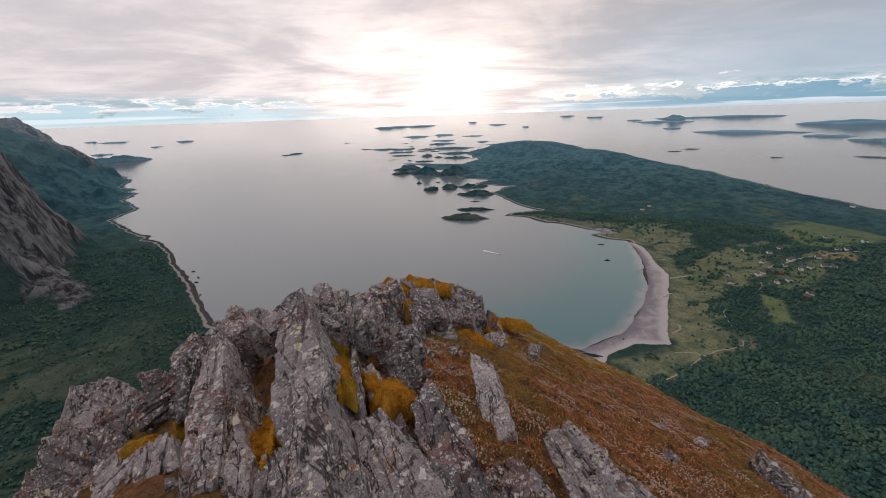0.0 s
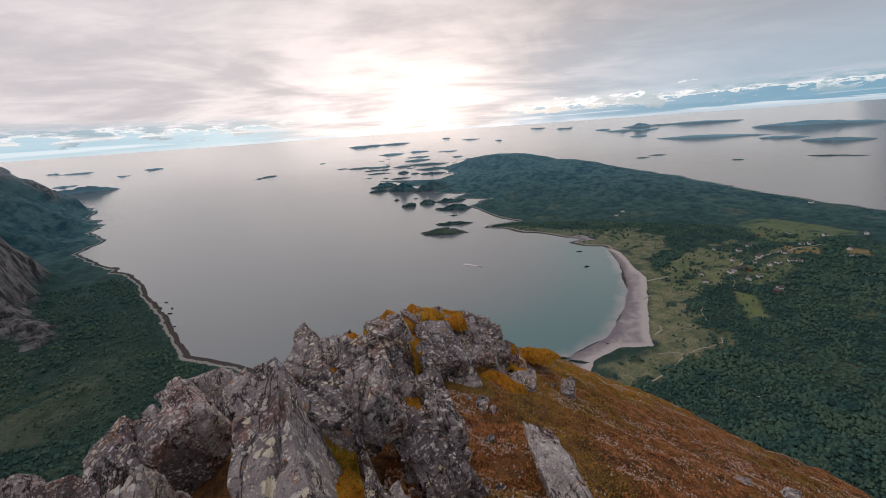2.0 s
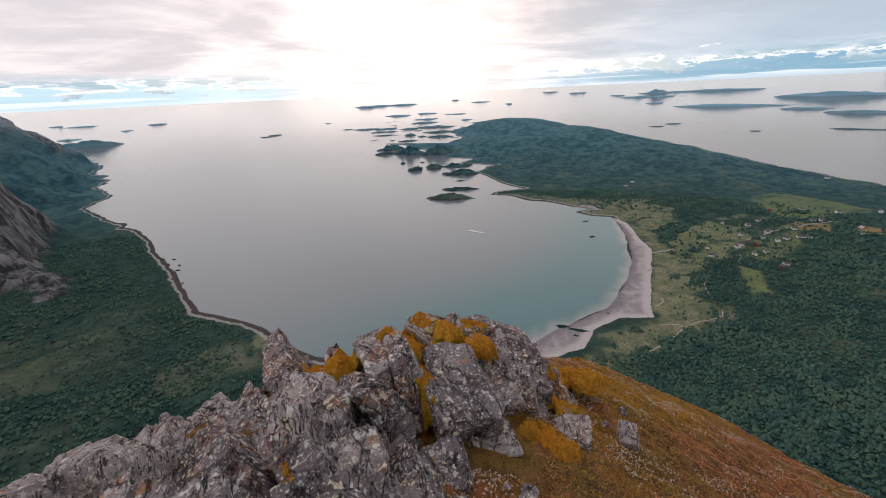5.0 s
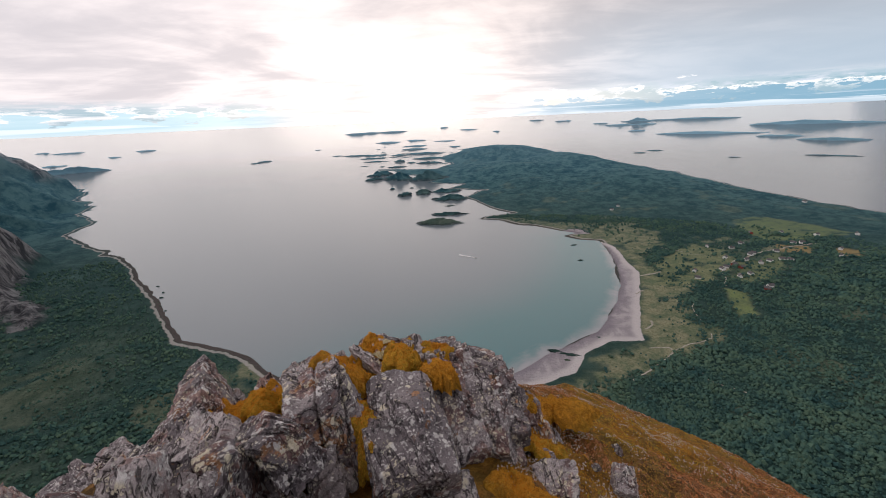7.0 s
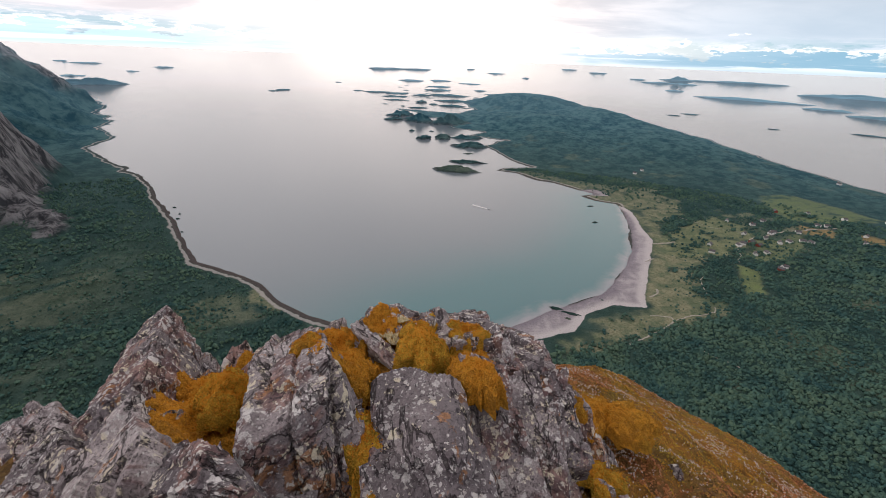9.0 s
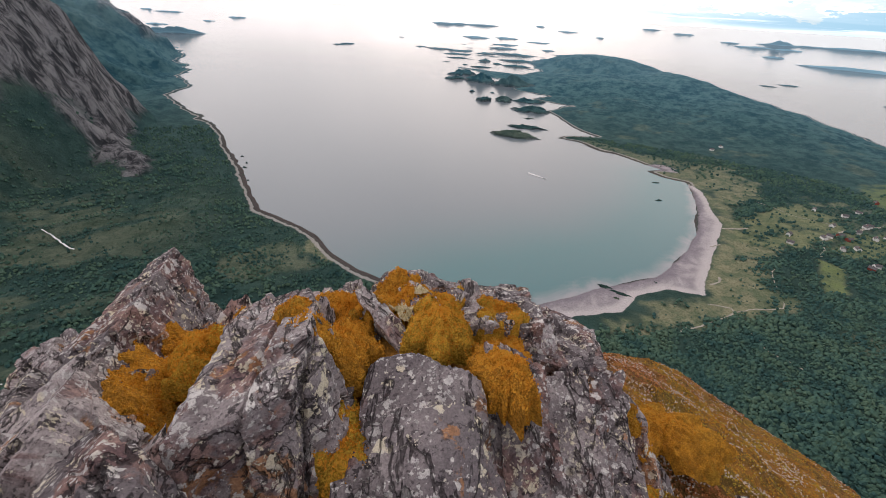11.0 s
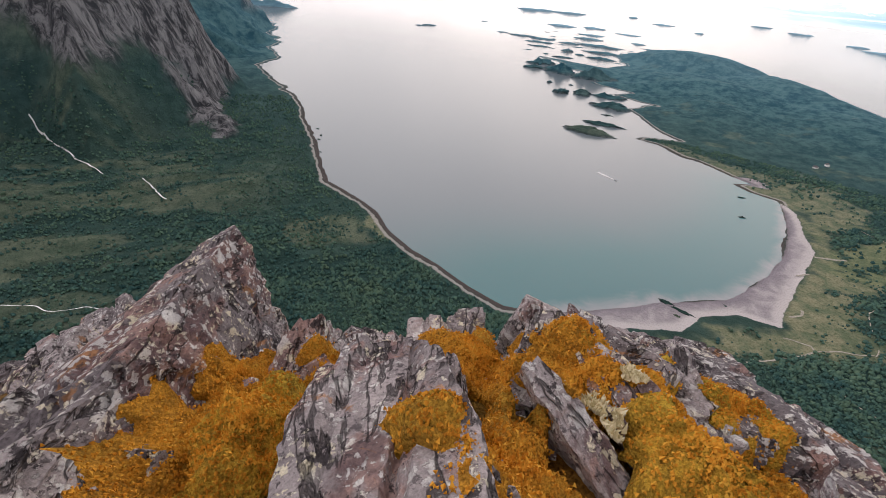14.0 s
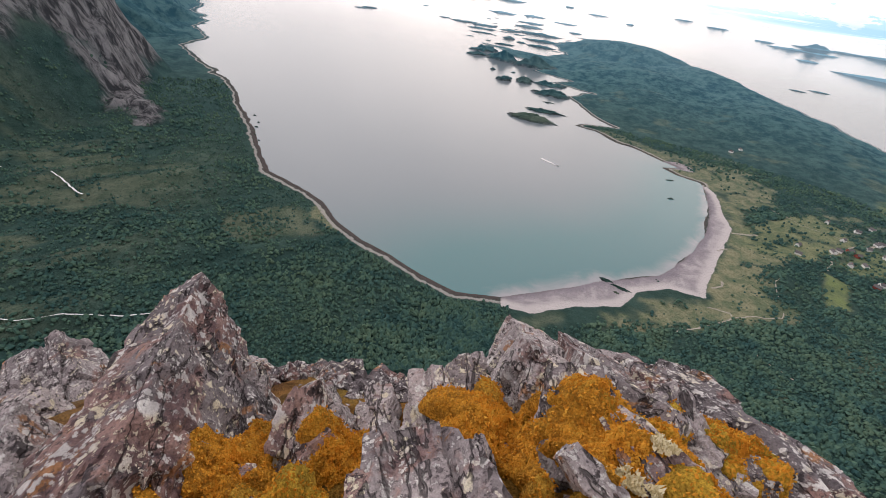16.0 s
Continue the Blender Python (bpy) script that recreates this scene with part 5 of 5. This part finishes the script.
def woods():
    """Birch woods on the lower land: many small crowns."""
    r = np.random.default_rng(3)
    n = 165000
    a = np.radians(np.concatenate([r.uniform(-76, -5, n // 3), r.uniform(-5, 62, n - n // 3)]))
    far = 330 + 1420 * r.uniform(0, 1, n) ** 1.35
    x, y = far * np.sin(a), far * np.cos(a) + 3
    h, d, rocky = land(x, y)
    sand = within(x, y, np.array(BEACH + DUNE[::-1]))
    thick = 0.92 + 1.7 * fbm(flat3(x, y) / 55, 5, 0.65, 41)
    thick = thick * (1 - 0.93 * meadow(x, y)) * (1 - rocky) * smooth(d, 16, 30) * ~sand * smooth(h, 190, 120) * (1 - 0.85 * moor(x, y))
    thick = thick * np.where(x > 60, smooth(off_line(x, y, DUNE), 25, 70), 1.0)
    thick = thick * np.where(far > 1100, 0.75, 1.0)
    keep = r.uniform(0, 1, n) < thick * 0.86
    x, y, h = x[keep], y[keep], h[keep]
    n = len(x)
    size = (1.3 + 2.9 * r.uniform(0, 1, n) ** 1.6) * (1 + 0.6 * fbm(flat3(x, y) / 120, 3, 0.5, 43)) * np.where(np.hypot(x, y) > 1100, 1.3, 1.0)
    tall = size * r.uniform(1.0, 1.7, n)
    base = np.stack([x, y, SEA + h - 0.3], 1)
    ring = []
    for level, spread in ((0.15, 0.80), (0.62, 0.85)):
        for k in range(4):
            w = 2 * np.pi * (k + 0.5 * (level > 0.5)) / 4 + r.uniform(-0.3, 0.3, n)
            s = size * spread * r.uniform(0.65, 1.2, n)
            ring.append(base + np.stack([np.cos(w) * s, np.sin(w) * s, tall * (level + r.uniform(-0.1, 0.1, n))], 1))
    ring.append(base + np.stack([r.normal(0, 0.2, n) * size, r.normal(0, 0.2, n) * size, tall * r.uniform(1.0, 1.2, n)], 1))
    verts = np.stack(ring, 1).reshape(-1, 3)
    f = [(k, (k + 1) % 4, 4 + k) for k in range(4)] + [((k + 1) % 4, 4 + (k + 1) % 4, 4 + k) for k in range(4)] + [(4 + k, 4 + (k + 1) % 4, 8) for k in range(4)]
    faces = (np.arange(n)[:, None, None] * 9 + np.array(f)).reshape(-1, 3)
    m = tuft_material("birch_crowns", [(0.026, 0.070, 0.072), (0.046, 0.102, 0.092), (0.068, 0.132, 0.104), (0.086, 0.148, 0.106), (0.104, 0.162, 0.108)], 0.006, 0.5)
    ob = new("birch_wood", mesh_from("birch_wood", drawn_in(verts), faces, m, False))
    tagged(ob, "dense green mountain birch wood on the lower slopes", "woods", kind="stuff")


def ribbon(name, points, wide, mat, label, lift=0.5, wander=11.0):
    """A track or stream laid over the ground."""
    p = np.array(points, float)
    k = np.concatenate([[0], np.cumsum(np.hypot(*np.diff(p, axis=0).T))])
    s = np.arange(0, k[-1], 4.0)
    x, y = np.interp(s, k, p[:, 0]), np.interp(s, k, p[:, 1])
    x, y = x + wander * fbm(flat3(x, y) / 34, 3, 0.6, 83), y + wander * fbm(flat3(x, y) / 34, 3, 0.6, 89)
    tx, ty = np.gradient(x), np.gradient(y)
    ln = np.hypot(tx, ty)
    w = wide * (0.6 + 0.8 * value_noise(flat3(x, y) / 15, 91))
    left, right = np.stack([x - ty / ln * w / 2, y + tx / ln * w / 2], 1), np.stack([x + ty / ln * w / 2, y - tx / ln * w / 2], 1)
    v = np.stack([left, (left + right) / 2, right], 1).reshape(-1, 2)
    z = ground_at(v[:, 0], v[:, 1]) + lift
    me = mesh_from(name, drawn_in(np.column_stack([v, z])), grid_faces(len(s), 3), mat)
    tagged(new(name, me), label, name, kind="structure")


def house_mesh(w, d, h, roof):
    walls, lid = bmesh.new(), bmesh.new()
    for x in (-1, 1):
        for y in (-1, 1):
            walls.verts.new((x * w / 2, y * d / 2, 0)), walls.verts.new((x * w / 2, y * d / 2, h))
    for y in (-1, 1):
        walls.verts.new((0, y * d / 2, h + roof))
    bmesh.ops.convex_hull(walls, input=walls.verts)
    for side in (-1, 1):
        a = [lid.verts.new(c) for c in ((0, -d / 2 - 0.5, h + roof + 0.25), (0, d / 2 + 0.5, h + roof + 0.25), (side * (w / 2 + 0.6), d / 2 + 0.5, h - 0.35), (side * (w / 2 + 0.6), -d / 2 - 0.5, h - 0.35))]
        b = [lid.verts.new(v.co - Vector((0, 0, 0.3))) for v in a]
        lid.faces.new(a), lid.faces.new(b[::-1])
        for k in range(4):
            lid.faces.new((a[k], b[k], b[(k + 1) % 4], a[(k + 1) % 4]))
    out = []
    for bm, name in ((walls, "wall"), (lid, "roof")):
        bmesh.ops.recalc_face_normals(bm, faces=bm.faces)
        me = bpy.data.meshes.new(name)
        bm.to_mesh(me)
        bm.free()
        out.append(me)
    return out


def houses():
    white, red, slate = plain("white_boards", (0.82, 0.80, 0.78), 0.7), plain("red_boards", (0.26, 0.06, 0.045), 0.75), plain("slate_roof", (0.10, 0.095, 0.10), 0.7)
    kinds = []
    for paint, label in ((white, "white wooden farmhouse with a dark roof"), (red, "red wooden barn with a dark roof")):
        wall, roof = house_mesh(9, 13, 5.2, 3.2)
        wall.materials.append(paint), roof.materials.append(slate)
        top = new("house")
        tagged(top, label, "house", "houses of the village")
        part("wall", wall, top), part("roof", roof, top)
        chimney = bmesh.new()
        bmesh.ops.create_cube(chimney, size=1.0, matrix=Matrix.Translation((0.6, 1.5, 8.4)) @ Matrix.Diagonal((0.8, 0.8, 1.6, 1)))
        me = bpy.data.meshes.new("chimney")
        chimney.to_mesh(me)
        chimney.free()
        me.materials.append(red)
        part("chimney", me, top)
        kinds.append(top)
    spots = [(795, 938), (813, 948), (843, 958), (889, 1126), (955, 1034), (968, 1042), (907, 994), (928, 966), (961, 975), (1029, 1031), (1184, 1185), (1104, 1212), (1137, 1089), (1162, 1086), (1223, 1025), (1171, 975), (999, 1125), (953, 1104), (856, 1008), (839, 896), (805, 807), (822, 818), (723, 945), (900, 1716), (853, 1680), (1276, 1151), (1407, 1142), (1696, 1617), (702, 902), (854, 944), (801, 885), (1012, 966), (997, 976)]
    for number, (x, y) in enumerate(spots):
        z = float(ground_at([x], [y])[0])
        at = Vector(drawn_in(np.array([[x, y, z - 0.3]]))[0])
        m = Matrix.Translation(at) @ pose(0, 0, 0, 0, 0, number * 47 % 180)
        kind = kinds[1 if number % 9 == 2 else 0]
        if number in (0, 2):
            kind.matrix_world = m
        else:
            copy_thing(kind, m)


woods()
houses()
GRAVEL = plain("pale_gravel", (0.33, 0.31, 0.26), 0.9, 0.3, 0.3)
FOAM = plain("white_water", (0.72, 0.73, 0.74), 0.5, 0.2, 0.3)
ribbon("road", [(735, 843), (770, 905), (810, 940), (852, 973), (967, 1041), (1054, 1051), (1200, 1075)], 5, GRAVEL, "pale gravel road through the village")
ribbon("track", [(748, 1151), (803, 1068), (876, 1005)], 2.4, GRAVEL, "pale farm track along the field")
ribbon("track", [(328, 531), (379, 560), (443, 600), (445, 613), (404, 609)], 2.4, GRAVEL, "pale footpath from the beach")
ribbon("track", [(438, 591), (442, 547), (447, 514), (480, 470)], 2.0, GRAVEL, "pale footpath into the woods")
ribbon("track", [(443, 600), (495, 615), (533, 622), (549, 642)], 2.0, GRAVEL, "pale footpath beside the meadow")
ribbon("track", [(607, 780), (583, 746), (557, 686)], 2.0, GRAVEL, "pale footpath through the meadow")
ribbon("creek", [(572, 948), (607, 956), (640, 965)], 5, GRAVEL, "shallow creek running out over the beach")
ribbon("creek", [(506, 841), (538, 854)], 4, GRAVEL, "shallow creek running out over the beach")
ribbon("creek", [(432, 678), (457, 694), (467, 718)], 4, GRAVEL, "shallow creek running out over the beach")
ribbon("stream", [(-1300, 650), (-1184, 613), (-1052, 577), (-952, 559)], 2.6, FOAM, "white mountain stream down the slope", 3.0, 5.0)
ribbon("stream", [(-850, 570), (-791, 549), (-731, 525)], 2.6, FOAM, "white mountain stream down the slope", 3.0, 5.0)
ribbon("stream", [(-720, 180), (-601, 222), (-543, 246), (-489, 276), (-447, 297), (-361, 333)], 1.3, FOAM, "white mountain stream in the valley", 3.0)


def boat():
    top = new("boat")
    at = np.array([[167.0, 1175.0, SEA]])
    base = drawn_in(at)[0]
    top.location = base
    c, k = math.cos(radians(-37)), math.sin(radians(-37))

    def afloat(p):
        """Boat coordinates laid on the bay, seen from the boat's place."""
        p = np.asarray(p, float)
        return drawn_in(at + np.stack([p[:, 0] * c - p[:, 1] * k, p[:, 0] * k + p[:, 1] * c, p[:, 2]], 1)) - base

    tagged(top, "small white motor boat with a wake on the bay", "boat")
    bm = bmesh.new()
    bmesh.ops.create_grid(bm, x_segments=6, y_segments=4, size=0.5)
    for v in bm.verts:
        bow = 1 - max(0.0, v.co.x * 2) ** 2
        v.co = Vector((v.co.x * 9, v.co.y * 3 * bow, 1.2 - 1.4 * (1 - (v.co.y * 2) ** 2)))
    for v, q in zip(bm.verts, afloat([tuple(v.co + Vector((0, 0, 0.5))) for v in bm.verts])):
        v.co = q
    me = bpy.data.meshes.new("hull")
    bm.to_mesh(me)
    bm.free()
    me.materials.append(plain("boat_paint", (0.7, 0.7, 0.7), 0.4))
    part("hull", me, top)
    x, w = np.linspace(0, 62, 40), np.linspace(1.6, 5.5, 40)
    rows = np.stack([np.stack([-x, s * w * (0.8 + 0.4 * value_noise(flat3(x, x * 0 + s), 5)), 0.12 + 0 * x], 1) for s in (-1, 0, 1)], 1).reshape(-1, 3)
    part("wake", mesh_from("wake", afloat(rows + (0, 0, 0.3)), grid_faces(40, 3), FOAM), top, "white wake behind the boat")


boat()
